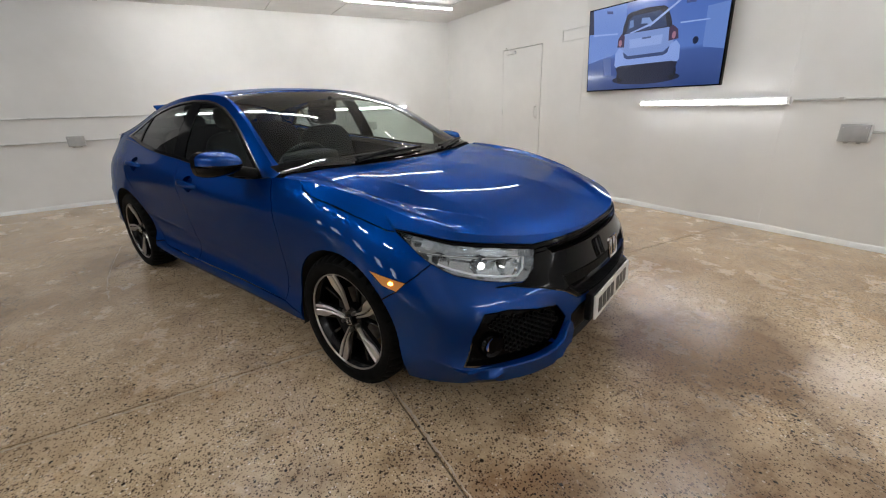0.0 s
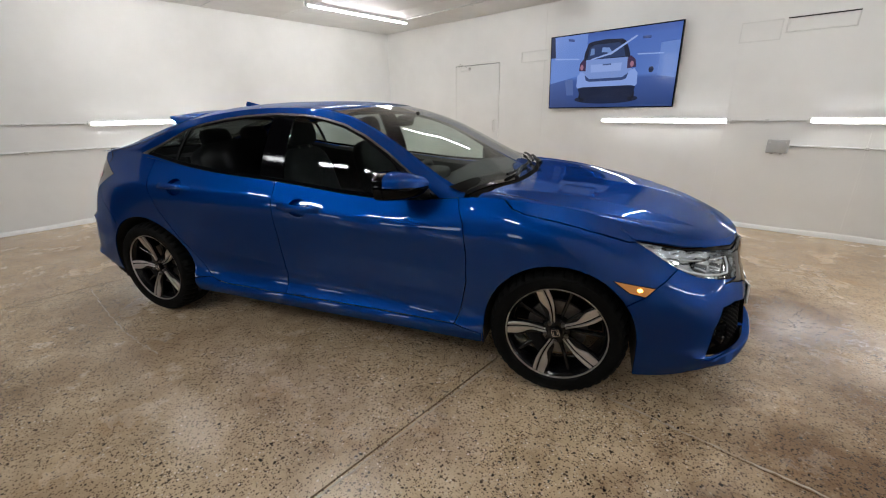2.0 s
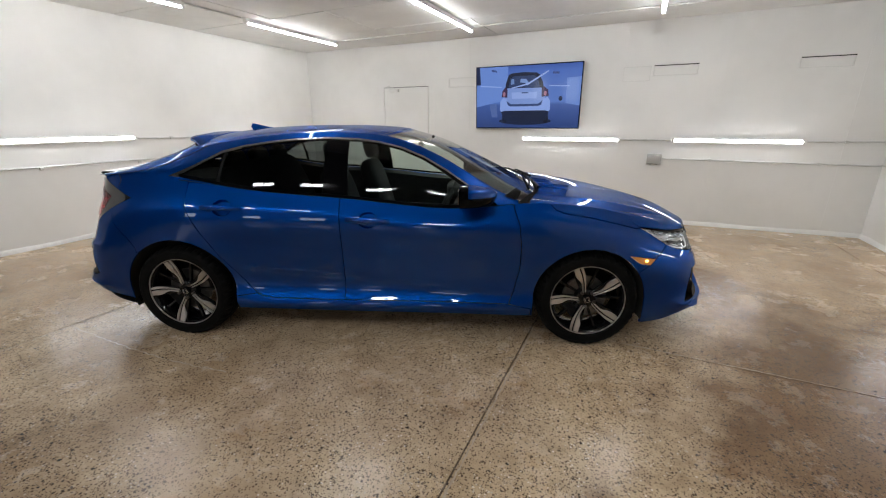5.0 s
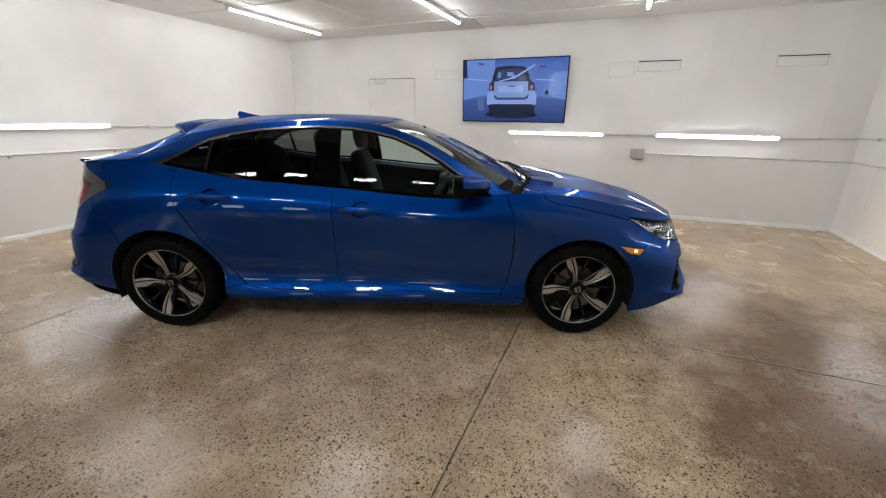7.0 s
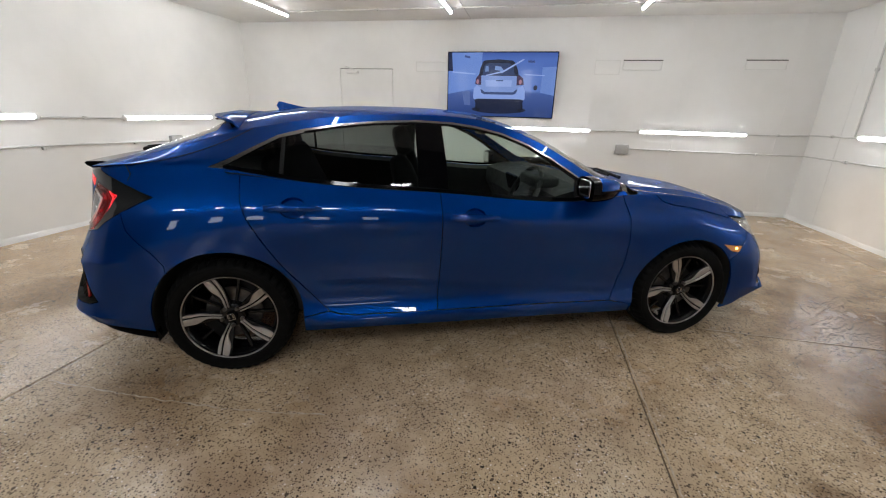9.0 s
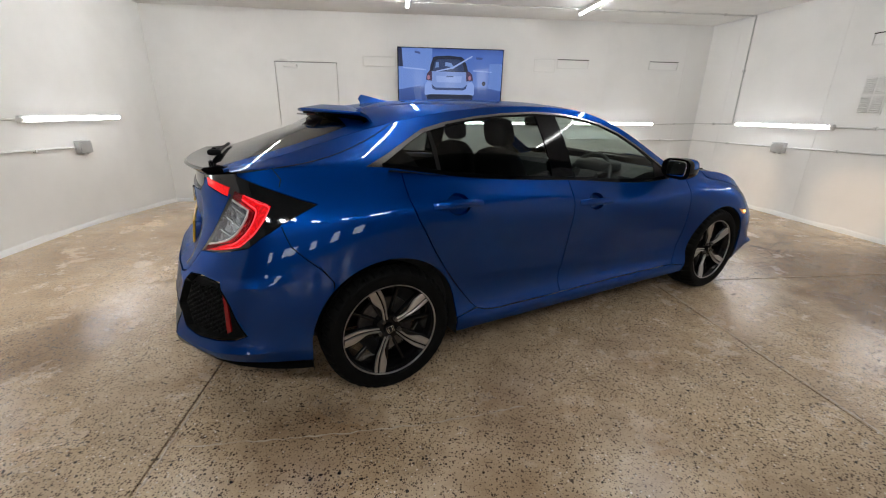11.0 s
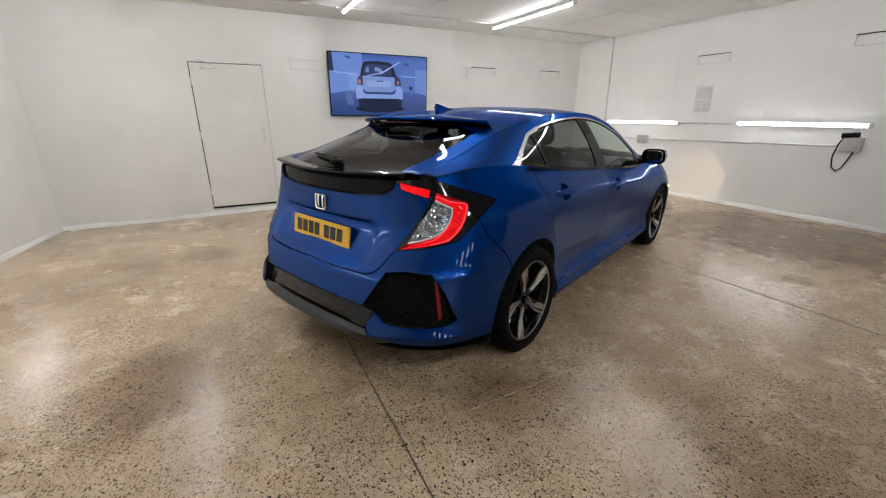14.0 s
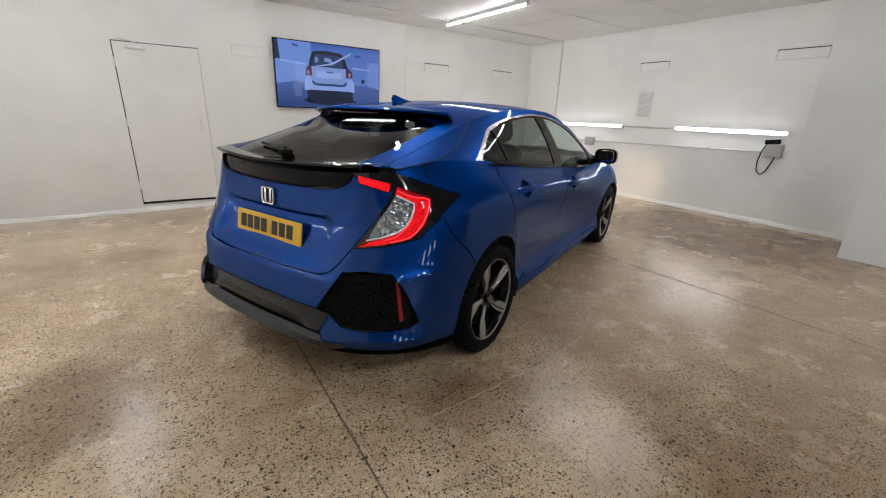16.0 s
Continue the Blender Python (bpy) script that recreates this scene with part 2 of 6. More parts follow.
LAMP_WHITE = material("lit_headlamp", (0.9, 0.9, 0.9), 0.2, 0, 0, (1.0, 0.93, 0.82), 3.0)
SILVER = material("bright_reflector", (0.78, 0.79, 0.80), 0.10, 1.0)
FACET = material("faceted_lamp_bowl", (0.70, 0.72, 0.75), 0.10, 1.0)
fv = node(FACET, "ShaderNodeTexVoronoi", Scale=24.0)
wire(FACET, coords(FACET), fv.inputs["Vector"])
bump(FACET, fv.outputs["Distance"], 0.16, 0.02)
PLATE_WHITE = material("white_number_plate", (0.80, 0.80, 0.78), 0.3, 0, 0.3)
PLATE_YELLOW = material("yellow_number_plate", (0.80, 0.47, 0.02), 0.3, 0, 0.3)
INK = material("black_ink", (0.01, 0.01, 0.01), 0.4)
WHITE_ENAMEL = noisy("white_enamel", (0.72, 0.72, 0.71), (0.8, 0.8, 0.79), 8, (0.3, 0.45), relief=0.02)
GREY_BOX = noisy("grey_plastic_box", (0.40, 0.41, 0.41), (0.48, 0.48, 0.48), 9, (0.4, 0.55), relief=0.03)
CONDUIT = noisy("painted_conduit", (0.56, 0.56, 0.55), (0.68, 0.68, 0.67), 12, (0.35, 0.5), relief=0.04)
# near-black; also stands for the shade in gaps and slots
DARK = material("near_black", (0.012, 0.012, 0.012), 0.9)
TUBE = material("lit_ceiling_tube", (0.9, 0.9, 0.9), 0.4, 0, 0, (0.985, 0.99, 0.98), TUBE_GLOW)
WALL_TUBE = material("lit_wall_tube", (0.9, 0.9, 0.9), 0.4, 0, 0, (0.97, 0.99, 1.0), WALL_GLOW)
JOINT = noisy("joint_filler", (0.035, 0.028, 0.022), (0.22, 0.18, 0.14), 5, (0.6, 0.8), relief=0.3)
MESH_BLACK = noisy("dull_black_mesh", (0.0025, 0.0025, 0.0025), (0.006, 0.006, 0.006), 80, (0.5, 0.7))
base(MESH_BLACK, "Specular IOR Level").default_value = 0.15


# ---- mesh helpers ----
def part(name, bm, mat, parent=None, label="", smooth=0.0, m=None):
    """One mesh object. smooth: the angle in degrees below which edges shade round."""
    me = bpy.data.meshes.new(name)
    bm.normal_update()
    if smooth:
        for f in bm.faces:
            f.smooth = True
        for e in bm.edges:
            e.smooth = len(e.link_faces) == 2 and e.calc_face_angle(0) < radians(smooth)
    bm.to_mesh(me)
    bm.free()
    me.materials.append(mat)
    ob = new(name, me)
    if m is not None:
        ob.matrix_basis = m
    if parent is not None:
        ob.parent = parent
    if label:
        ob["label"] = label
    return ob


def empty(name, m=None):
    ob = new(name)
    ob.empty_display_size = 0.1
    if m is not None:
        ob.matrix_basis = m
    return ob


def box(x, y, z, bevel=0.0, bm=None, segments=2):
    """A box between pairs of numbers, its edges rounded by bevel."""
    out = bmesh.new()
    bmesh.ops.create_cube(out, size=1.0)
    for q in out.verts:
        q.co = Vector(((x[0] + x[1]) / 2 + q.co.x * (x[1] - x[0]), (y[0] + y[1]) / 2 + q.co.y * (y[1] - y[0]), (z[0] + z[1]) / 2 + q.co.z * (z[1] - z[0])))
    if bevel:
        bmesh.ops.bevel(out, geom=out.edges[:], offset=bevel, segments=segments, affect="EDGES", profile=0.5)
    return join(bm, out)


def join(bm, other):
    """other's geometry added to bm (None: other itself)."""
    if bm is None:
        return other
    ids = [bm.verts.new(q.co) for q in other.verts]
    other.verts.index_update()
    for f in other.faces:
        try:
            bm.faces.new([ids[q.index] for q in f.verts])
        except ValueError:
            pass
    other.free()
    return bm


def moved(bm, m):
    bmesh.ops.transform(bm, matrix=m, verts=bm.verts[:])
    return bm


def tube(path, r, sides=10, bm=None, closed=False):
    """A round bar along a path of points; r may be one radius or one for each point."""
    out = bmesh.new()
    pts = [Vector(p) for p in path]
    n = len(pts)
    rs = list(r) if hasattr(r, "__len__") else [r] * n
    rings, ref = [], None
    for i, p in enumerate(pts):
        a = pts[(i - 1) % n] if closed or i else p
        b = pts[(i + 1) % n] if closed or i < n - 1 else p
        d = (b - a).normalized()
        if ref is None:
            ref = d.orthogonal().normalized()
        ref = (ref - d * ref.dot(d)).normalized()
        side = d.cross(ref)
        rings.append([out.verts.new(p + (ref * math.cos(t) + side * math.sin(t)) * rs[i]) for t in [2 * math.pi * k / sides for k in range(sides)]])
    for i in range(n if closed else n - 1):
        a, b = rings[i], rings[(i + 1) % n]
        for k in range(sides):
            out.faces.new((a[k], a[(k + 1) % sides], b[(k + 1) % sides], b[k]))
    if not closed:
        out.faces.new(rings[0][::-1])
        out.faces.new(rings[-1])
    return join(bm, out)


def lathe(profile, sides=48, bm=None):
    """Turns a profile of (radius, y) about the y axis."""
    out = bmesh.new()
    rings = []
    for r, y in profile:
        rings.append([out.verts.new((r * math.cos(t), y, r * math.sin(t))) for t in [2 * math.pi * k / sides for k in range(sides)]] if r > 1e-6 else [out.verts.new((0, y, 0))])
    for a, b in zip(rings, rings[1:]):
        for k in range(sides):
            q = [a[k % len(a)], a[(k + 1) % len(a)], b[(k + 1) % len(b)], b[k % len(b)]]
            q = list(dict.fromkeys(q))
            if len(q) > 2:
                out.faces.new(q)
    bmesh.ops.recalc_face_normals(out, faces=out.faces[:])
    return join(bm, out)


def slab(outline, depth, place, bevel=0.0, bm=None):
    """A flat outline of (a, b) made into a solid; place(a, b, d) gives its point at the depth d."""
    out = bmesh.new()
    lo = [out.verts.new(place(a, b, 0.0)) for a, b in outline]
    hi = [out.verts.new(place(a, b, depth)) for a, b in outline]
    n = len(outline)
    out.faces.new(lo[::-1])
    top = out.faces.new(hi)
    for i in range(n):
        out.faces.new((lo[i], lo[(i + 1) % n], hi[(i + 1) % n], hi[i]))
    bmesh.ops.recalc_face_normals(out, faces=out.faces[:])
    if bevel:
        bmesh.ops.bevel(out, geom=list(top.edges), offset=bevel, segments=2, affect="EDGES", profile=0.5)
    return join(bm, out)


# ---- the room ----
ROOM = pose(0, 0, 0, 0, 0, -22.1)
U0, U1, V0, V1, TOP = -4.5, 4.45, -8.5, 3.95, 2.735
VH = -4.0  # where the white walls give way to the dark hall
HT = 5.4  # roof of the hall
CE = -1.55  # where the white ceiling ends


def floor_height(u, v):
    """The floor falls a little towards the far wall, most in the corner beyond the door."""
    s = min(max((v - 1.3) / (V1 - 1.3), 0), 1)
    g = 0.015 + 0.125 * min(max((4.4 - u) / 7.6, 0), 1) ** 1.1
    return -g * s * s * (1.6 - 0.6 * s)


def structure(ob, label, category):
    return tagged(ob, label, category, kind="structure")


def wall(name, x, y, z, label):
    return structure(part(name, box(x, y, z), WALL, m=ROOM), label, "wall")


wall("wall_west", (U0 - 0.2, U0), (VH, V1 + 0.2), (-0.3, TOP + 0.2), "white painted blockwork wall with scuffs and conduit")
wall("wall_east", (U1, U1 + 0.2), (VH, V1 + 0.2), (-0.3, TOP + 0.2), "white painted boarded wall with scuffs and old plates")
CLADDING = noisy("dark_cladding", (0.03, 0.032, 0.035), (0.05, 0.052, 0.056), 3, (0.5, 0.7))
for name, x, y, z in (("wall_south", (U0 - 0.2, U1 + 0.2), (V0 - 0.2, V0), (-0.3, HT)), ("wall_hall_west", (U0 - 0.2, U0), (V0, VH), (-0.3, HT)), ("wall_hall_east", (U1, U1 + 0.2), (V0, VH), (-0.3, HT)),
                      ("wall_hall_west_upper", (U0 - 0.2, U0), (VH, CE), (TOP + 0.2, HT)), ("wall_hall_east_upper", (U1, U1 + 0.2), (VH, CE), (TOP + 0.2, HT)), ("wall_hall_north_upper", (U0, U1), (CE, CE + 0.1), (TOP + 0.2, HT)),
                      ("ceiling_hall", (U0 - 0.2, U1 + 0.2), (V0 - 0.2, CE + 0.1), (HT, HT + 0.1))):
    structure(part(name, box(x, y, z), CLADDING, m=ROOM), "dark grey cladding of the hall beyond the white room", "ceiling" if "ceiling" in name else "wall")
structure(part("trim", box((U0, U1), (CE - 0.05, CE - 0.003), (TOP - 0.02, TOP + 0.19)), CLADDING, m=ROOM), "dark edge where the white ceiling ends", "trim")
wall("wall_return", (3.47, U1), (VH, -1.88), (-0.3, TOP + 0.05), "white painted wall corner that stands into the room")

# far wall with a doorway cut through it
D0, D1, DZ = -2.70, -1.765, 2.03
bm = box((U0, D0), (V1, V1 + 0.2), (-0.3, TOP + 0.2))
box((D1, U1), (V1, V1 + 0.2), (-0.3, TOP + 0.2), bm=bm)
box((D0, D1), (V1, V1 + 0.2), (DZ, TOP + 0.2), bm=bm)
box((D0, D1), (V1, V1 + 0.2), (-0.3, -0.035), bm=bm)
structure(part("wall_north", bm, WALL, m=ROOM), "white painted wall with a flush door and a screen", "wall")

# ceiling boards in one mesh, with open joints
bm = box((U0, U1), (CE, V1), (TOP + 0.014, TOP + 0.2))
rows = [CE, -0.52, 0.56, 1.62, 2.75, V1]
for i, (a, b) in enumerate(zip(rows, rows[1:])):
    cuts = [U0, -2.9 + (i % 2) * 0.9, -0.5 + (i % 2) * 0.9, 1.95 + (i % 2) * 0.9, U1]
    for c, d in zip(cuts, cuts[1:]):
        drop = 0.003 * ((i * 7 + int(c * 3)) % 3)
        box((c + 0.0025, d - 0.0025), (a + 0.0045, b - 0.0045), (TOP - drop, TOP + 0.012), bm=bm)
structure(part("ceiling", bm, CEILING, m=ROOM), "white painted board ceiling with dark open joints", "ceiling")

# floor: filler sheet and concrete slabs
def floor_sheet(u, v, drop, step=0.14, edge=0.0):
    bm = bmesh.new()
    nu, nv = max(2, round((u[1] - u[0]) / step)), max(2, round((v[1] - v[0]) / step))
    g = [[bm.verts.new((u[0] + (u[1] - u[0]) * i / nu, v[0] + (v[1] - v[0]) * j / nv, 0)) for j in range(nv + 1)] for i in range(nu + 1)]
    for row in g:
        for q in row:
            q.co.z = floor_height(q.co.x, q.co.y) - drop
    for i in range(nu):
        for j in range(nv):
            bm.faces.new((g[i][j], g[i + 1][j], g[i + 1][j + 1], g[i][j + 1]))
    if edge:
        rim = [e for e in bm.edges if len(e.link_faces) == 1]
        ext = bmesh.ops.extrude_edge_only(bm, edges=rim)
        for q in ext["geom"]:
            if isinstance(q, bmesh.types.BMVert):
                q.co.z -= edge
    return bm


floor = structure(part("floor", floor_sheet((U0 - 0.1, U1 + 0.1), (V0 - 0.1, V1 + 0.1), 0.012), JOINT, m=ROOM), "worn ground concrete floor with exposed stones and joints", "floor")
GAP = 0.004
for u, v in (((U0 - 0.1, -1.855), (V0 - 0.1, V1 + 0.1)), ((-1.855, 1.215), (V0 - 0.1, V1 + 0.1)), ((1.215, 4.05), (V0 - 0.1, -0.18)), ((1.215, 4.05), (-0.18, V1 + 0.1)),
             ((4.05, U1 + 0.1), (V0 - 0.1, V1 + 0.1))):
    part("slab", floor_sheet((u[0] + GAP, u[1] - GAP), (v[0] + GAP, v[1] - GAP), 0.0, edge=0.02), CONCRETE, floor, smooth=30)


# pale old repair lines: one across a slab, others where the joints have chipped
FILLER = noisy("pale_filler", (0.34, 0.265, 0.19), (0.52, 0.42, 0.31), 14, (0.4, 0.6), relief=0.2)


def ragged_line(a, b, wide, wander, bow, seed, label):
    rng = random.Random(seed)
    bm = bmesh.new()
    d = Vector(b) - Vector(a)
    n = Vector((-d.y, d.x)).normalized()
    steps = max(40, round(d.length / 0.025))
    prev = None
    for i in range(steps + 1):
        t = i / steps
        p = Vector(a) + d * t + n * (bow * t ** 3 + rng.uniform(-wander, wander))
        w = wide * (0.27 + 0.73 * rng.random()) * (0.35 + 0.65 * min(1, abs(math.sin(t * 17 + seed)) * 1.6))
        z = floor_height(p.x, p.y)
        q = [bm.verts.new((p.x + n.x * w * k, p.y + n.y * w * k, z + h)) for k, h in ((-1, 0.0003), (-0.4, 0.0014), (0.4, 0.0014), (1, 0.0003))]
        if prev:
            for k in range(3):
                bm.faces.new((prev[k], q[k], q[k + 1], prev[k + 1]))
        prev = q
    bmesh.ops.recalc_face_normals(bm, faces=bm.faces[:])
    part("repair_line", bm, FILLER, floor, label, 40)


ragged_line((-1.80, -1.63), (-0.30, -1.63), 0.0055, 0.006, 0.10, 7, "pale ragged repair line")
ragged_line((1.26, -0.168), (4.0, -0.168), 0.0075, 0.005, 0.0, 3, "pale chipped edge of a joint")
ragged_line((1.232, -2.6), (1.232, -0.25), 0.0065, 0.004, 0.0, 5, "pale chipped edge of a joint")
ragged_line((-1.838, -2.9), (-1.838, -1.3), 0.0060, 0.004, 0.0, 11, "pale chipped edge of a joint")


# skirting: a low painted foot along the walls
def skirt(name, a, b, n):
    bm = bmesh.new()
    steps = 24
    prev = None
    for i in range(steps + 1):
        p = Vector(a).lerp(Vector(b), i / steps)
        z = floor_height(p.x, p.y)
        h = 0.055 + 0.008 * math.sin(i * 1.7)
        q = [bm.verts.new((p.x + n[0] * d, p.y + n[1] * d, z + k)) for d, k in ((0, -0.02), (0.016, -0.02), (0.014, h * 0.7), (0.0, h))]
        if prev:
            for k in range(3):
                bm.faces.new((prev[k], prev[k + 1], q[k + 1], q[k]))
        prev = q
    bmesh.ops.recalc_face_normals(bm, faces=bm.faces[:])
    structure(part(name, bm, WALL, m=ROOM, smooth=40), "uneven white painted foot of the wall", "skirting")


skirt("baseboard_north", (U0, V1), (U1, V1), (0, -1))
skirt("baseboard_west", (U0, VH), (U0, V1), (1, 0))
skirt("baseboard_east", (U1, -1.88), (U1, V1), (-1, 0))

# narrow cover strips over the joints of the wall boards
for u in (-0.98, 1.42, 2.66, 4.05):
    structure(part("trim", box((u - 0.012, u + 0.012), (V1 - 0.003, V1), (-0.05, TOP), 0.001), WALL, m=ROOM), "thin painted cover strip over a wall joint", "trim")
for v in (3.35, 1.72, 0.30, -1.0):
    structure(part("trim", box((U1 - 0.003, U1), (v - 0.012, v + 0.012), (-0.02, TOP), 0.001), WALL, m=ROOM), "thin painted cover strip over a wall joint", "trim")

# bright windows in the dark wall that faces the car
DAY = material("bright_daylight_pane", (0.8, 0.8, 0.8), 0.4, 0, 0, (0.93, 0.97, 1.0), 5.0)
for k, u in enumerate((-2.6, -1.2, 0.2, 1.6, 3.0)):
    win = structure(empty("window_%d" % (k + 1), ROOM @ pose(u, V0, 1.35)), "tall bright window in the dark wall", "window")
    for x, z in (((-0.27, 0.27), (0.42, 0.46)), ((-0.27, 0.27), (-0.46, -0.42)), ((-0.27, -0.23), (-0.42, 0.42)), ((0.23, 0.27), (-0.42, 0.42))):
        part("window_frame", box(x, (0, 0.03), z, 0.004), MATT_BLACK, win)
    part("pane", box((-0.23, 0.23), (0.004, 0.012), (-0.42, 0.42)), DAY, win)

SKY = material("bright_skylight_pane", (0.8, 0.8, 0.8), 0.4, 0, 0, (0.96, 0.98, 1.0), 58.0)
for k, u in enumerate((-3.4, -1.9, -0.55, 1.29, 2.9)):
    win = structure(empty("skylight_%d" % (k + 1), ROOM @ pose(u, -6.85, HT)), "bright daylight panel in the dark hall roof", "window")
    for x, y in (((-0.31, 0.31), (0.32, 0.36)), ((-0.31, 0.31), (-0.36, -0.32)), ((-0.31, -0.27), (-0.32, 0.32)), ((-0.02, 0.02), (-0.32, 0.32)), ((0.27, 0.31), (-0.32, 0.32))):
        part("window_frame", box(x, y, (-0.03, 0), 0.004), MATT_BLACK, win)
    for x in ((-0.27, -0.02), (0.02, 0.27)):
        part("pane", box(x, (-0.32, 0.32), (-0.012, -0.004)), SKY, win)

# the flush door with closer, hinges and pull handle
door = structure(part("door_1", box((D0 + 0.012, D1 - 0.006), (V1 - 0.008, V1 + 0.04), (0.008, DZ - 0.012), 0.003), WALL, m=ROOM), "closed flush white door with closer and dark gap below", "door")
part("threshold", box((D0, D1), (V1 - 0.012, V1 + 0.12), (-0.045, -0.03), 0.003), WHITE_ENAMEL, door)
# a dark sheet behind the leaf gives the door's gap its shade
part("door_gap_shade", box((D0, D1), (V1 + 0.045, V1 + 0.06), (-0.03, DZ)), DARK, door, "dark sheet for the shade in the gap round the door")
bm = box((-2.56, -2.36), (V1 - 0.065, V1 - 0.008), (1.945, 1.99), 0.006)
part("door_closer", bm, WHITE_ENAMEL, door, "white painted overhead door closer", smooth=40)
bm = tube([(-2.42, V1 - 0.05, 1.995), (-2.50, V1 - 0.10, 2.03), (-2.60, V1 - 0.012, 2.055)], 0.008, 8)
part("closer_arm", bm, WHITE_ENAMEL, door, smooth=40)
for z in (0.24, 1.06, 1.78):
    part("hinge", tube([(D0 + 0.004, V1 - 0.010, z - 0.05), (D0 + 0.004, V1 - 0.010, z + 0.05)], 0.009, 10), WHITE_ENAMEL, door, smooth=40)
part("handle_plate", box((-1.875, -1.825), (V1 - 0.013, V1 - 0.008), (0.95, 1.17), 0.002), WHITE_ENAMEL, door)
part("handle", tube([(-1.85, V1 - 0.012, 0.975), (-1.85, V1 - 0.05, 0.985), (-1.85, V1 - 0.058, 1.06), (-1.85, V1 - 0.05, 1.135), (-1.85, V1 - 0.012, 1.145)], 0.009, 8), WHITE_ENAMEL, door, smooth=40)


# lamps: bare tubes in battens, on the ceiling and along the walls
def batten(name, length, glow, label, group, spine):
    """A lamp along x, its back at y = 0 and its light towards -y."""
    lamp = empty(name)
    h = length / 2
    part("body", box((-h, h), (-0.05, 0) if spine else (-0.034, 0), (-0.032, 0.032) if spine else (-0.036, 0.036), 0.006), WHITE_ENAMEL, lamp)
    y = -0.057 if spine else -0.038
    r = 0.017 if spine else 0.013
    part("tube", tube([(-h + 0.03, y, 0), (h - 0.03, y, 0)], r, 14), glow, lamp, "lit white tube", smooth=40)
    for s in (-1, 1):
        part("end_cap", box((s * h - 0.03 if s > 0 else -h - 0.004, h + 0.004 if s > 0 else -h + 0.03), (y - r - 0.004, 0), (-r - 0.005, r + 0.005), 0.004), WHITE_ENAMEL, lamp, smooth=40)
    return tagged(lamp, label, "light", group)


first = None
for u in (-3.17, -0.68, 1.80):
    for v in (2.34, -0.33):
        m = ROOM @ pose(u, v, TOP, 90, 0, 90)
        if first is None:
            first = batten("ceiling_light", 1.84, TUBE, "long bare fluorescent tube batten fixed under the ceiling", "ceiling tube lights", True)
            first.matrix_basis = m
        else:
            copy_thing(first, m)
first = None
for x, y, z, turn in ((0.72, V1, 1.155, 0), (2.90, V1, 1.165, 0), (U1, 2.25, 1.205, -90), (U1, -0.14, 1.215, -90), (U0, 2.19, 1.20, 90), (U0, -0.26, 1.225, 90)):
    m = ROOM @ pose(x, y, z, 0, 0, turn)
    if first is None:
        first = batten("wall_light", 1.5, WALL_TUBE, "glowing white tube lamp mounted along the wall", "wall tube lights", False)
        first.matrix_basis = m
    else:
        copy_thing(first, m)


# conduits, with saddles
def conduit(points, label="thin white painted conduit run along the wall", r=0.010):
    ob = part("conduit", tube(points, r, 8), CONDUIT, m=ROOM, smooth=50)
    a, b = Vector(points[0]), Vector(points[-1])
    tagged(ob, label, "conduit", "conduit runs")
    n = max(1, int((b - a).length / 0.9))
    for k in range(n):
        p = a.lerp(b, (k + 0.5) / n)
        part("saddle", box((p.x - 0.017, p.x + 0.017), (p.y - 0.017, p.y + 0.017), (p.z - 0.017, p.z + 0.017), 0.005), CONDUIT, ob)
    return ob


w = 0.014
conduit([(1.49, V1 - w, 1.16), (2.14, V1 - w, 1.163)])
conduit([(3.67, V1 - w, 1.165), (U1 - w, V1 - w, 1.185)])
conduit([(2.06, V1 - w, 0.905), (3.0, V1 - w, 0.90), (U1 - w, V1 - w, 0.895)])
conduit([(U1 - w, V1 - w, 1.19), (U1 - w, 3.02, 1.20)])
conduit([(U1 - w, 1.48, 1.205), (U1 - w, 0.63, 1.21)])
conduit([(U1 - w, V1 - w, 0.90), (U1 - w, 2.25, 0.915)])
conduit([(U1 - w, 2.06, 0.92), (U1 - w, -0.62, 0.965)])
conduit([(U1 - w, 3.10, TOP), (U1 - w, 3.08, 1.21)], "thin conduit that drops from the ceiling to a lamp")
conduit([(-3.17, 3.2, TOP - w), (U1 - w, 3.12, TOP - w)], "thin conduit fixed across the ceiling")
conduit([(-3.17, -1.5, TOP - w), (-3.17, 1.36, TOP - w)], "thin conduit fixed across the ceiling")
conduit([(U0 + w, 1.42, 1.20), (U0 + w, 0.52, 1.215)])
conduit([(U0 + w, -1.04, 1.23), (U0 + w, -3.2, 1.25)])
conduit([(U0 + w, 2.06, 0.885), (U0 + w, 0.4, 0.93), (U0 + w, -2.16, 0.925)])
conduit([(U0 + w, -2.34, 0.925), (U0 + w, -3.9, 0.93)])


# grey junction boxes with lid and knock-outs
def socket_box(m, label):
    ob = tagged(empty("junction_box", ROOM @ m), label, "junction box", "junction boxes")
    part("case", box((-0.095, 0.095), (-0.055, 0), (-0.07, 0.07), 0.006), GREY_BOX, ob, smooth=40)
    part("lid", box((-0.088, 0.088), (-0.066, -0.056), (-0.063, 0.063), 0.004), GREY_BOX, ob, smooth=40)
    for a in (-0.07, 0.07):
        part("screw", tube([(a, -0.064, 0.045), (a, -0.069, 0.045)], 0.005, 8), CONDUIT, ob)
    for a in (-0.04, 0.04):
        part("foot", box((a - 0.012, a + 0.012), (-0.05, -0.02), (-0.082, -0.069), 0.003), GREY_BOX, ob)
    return ob


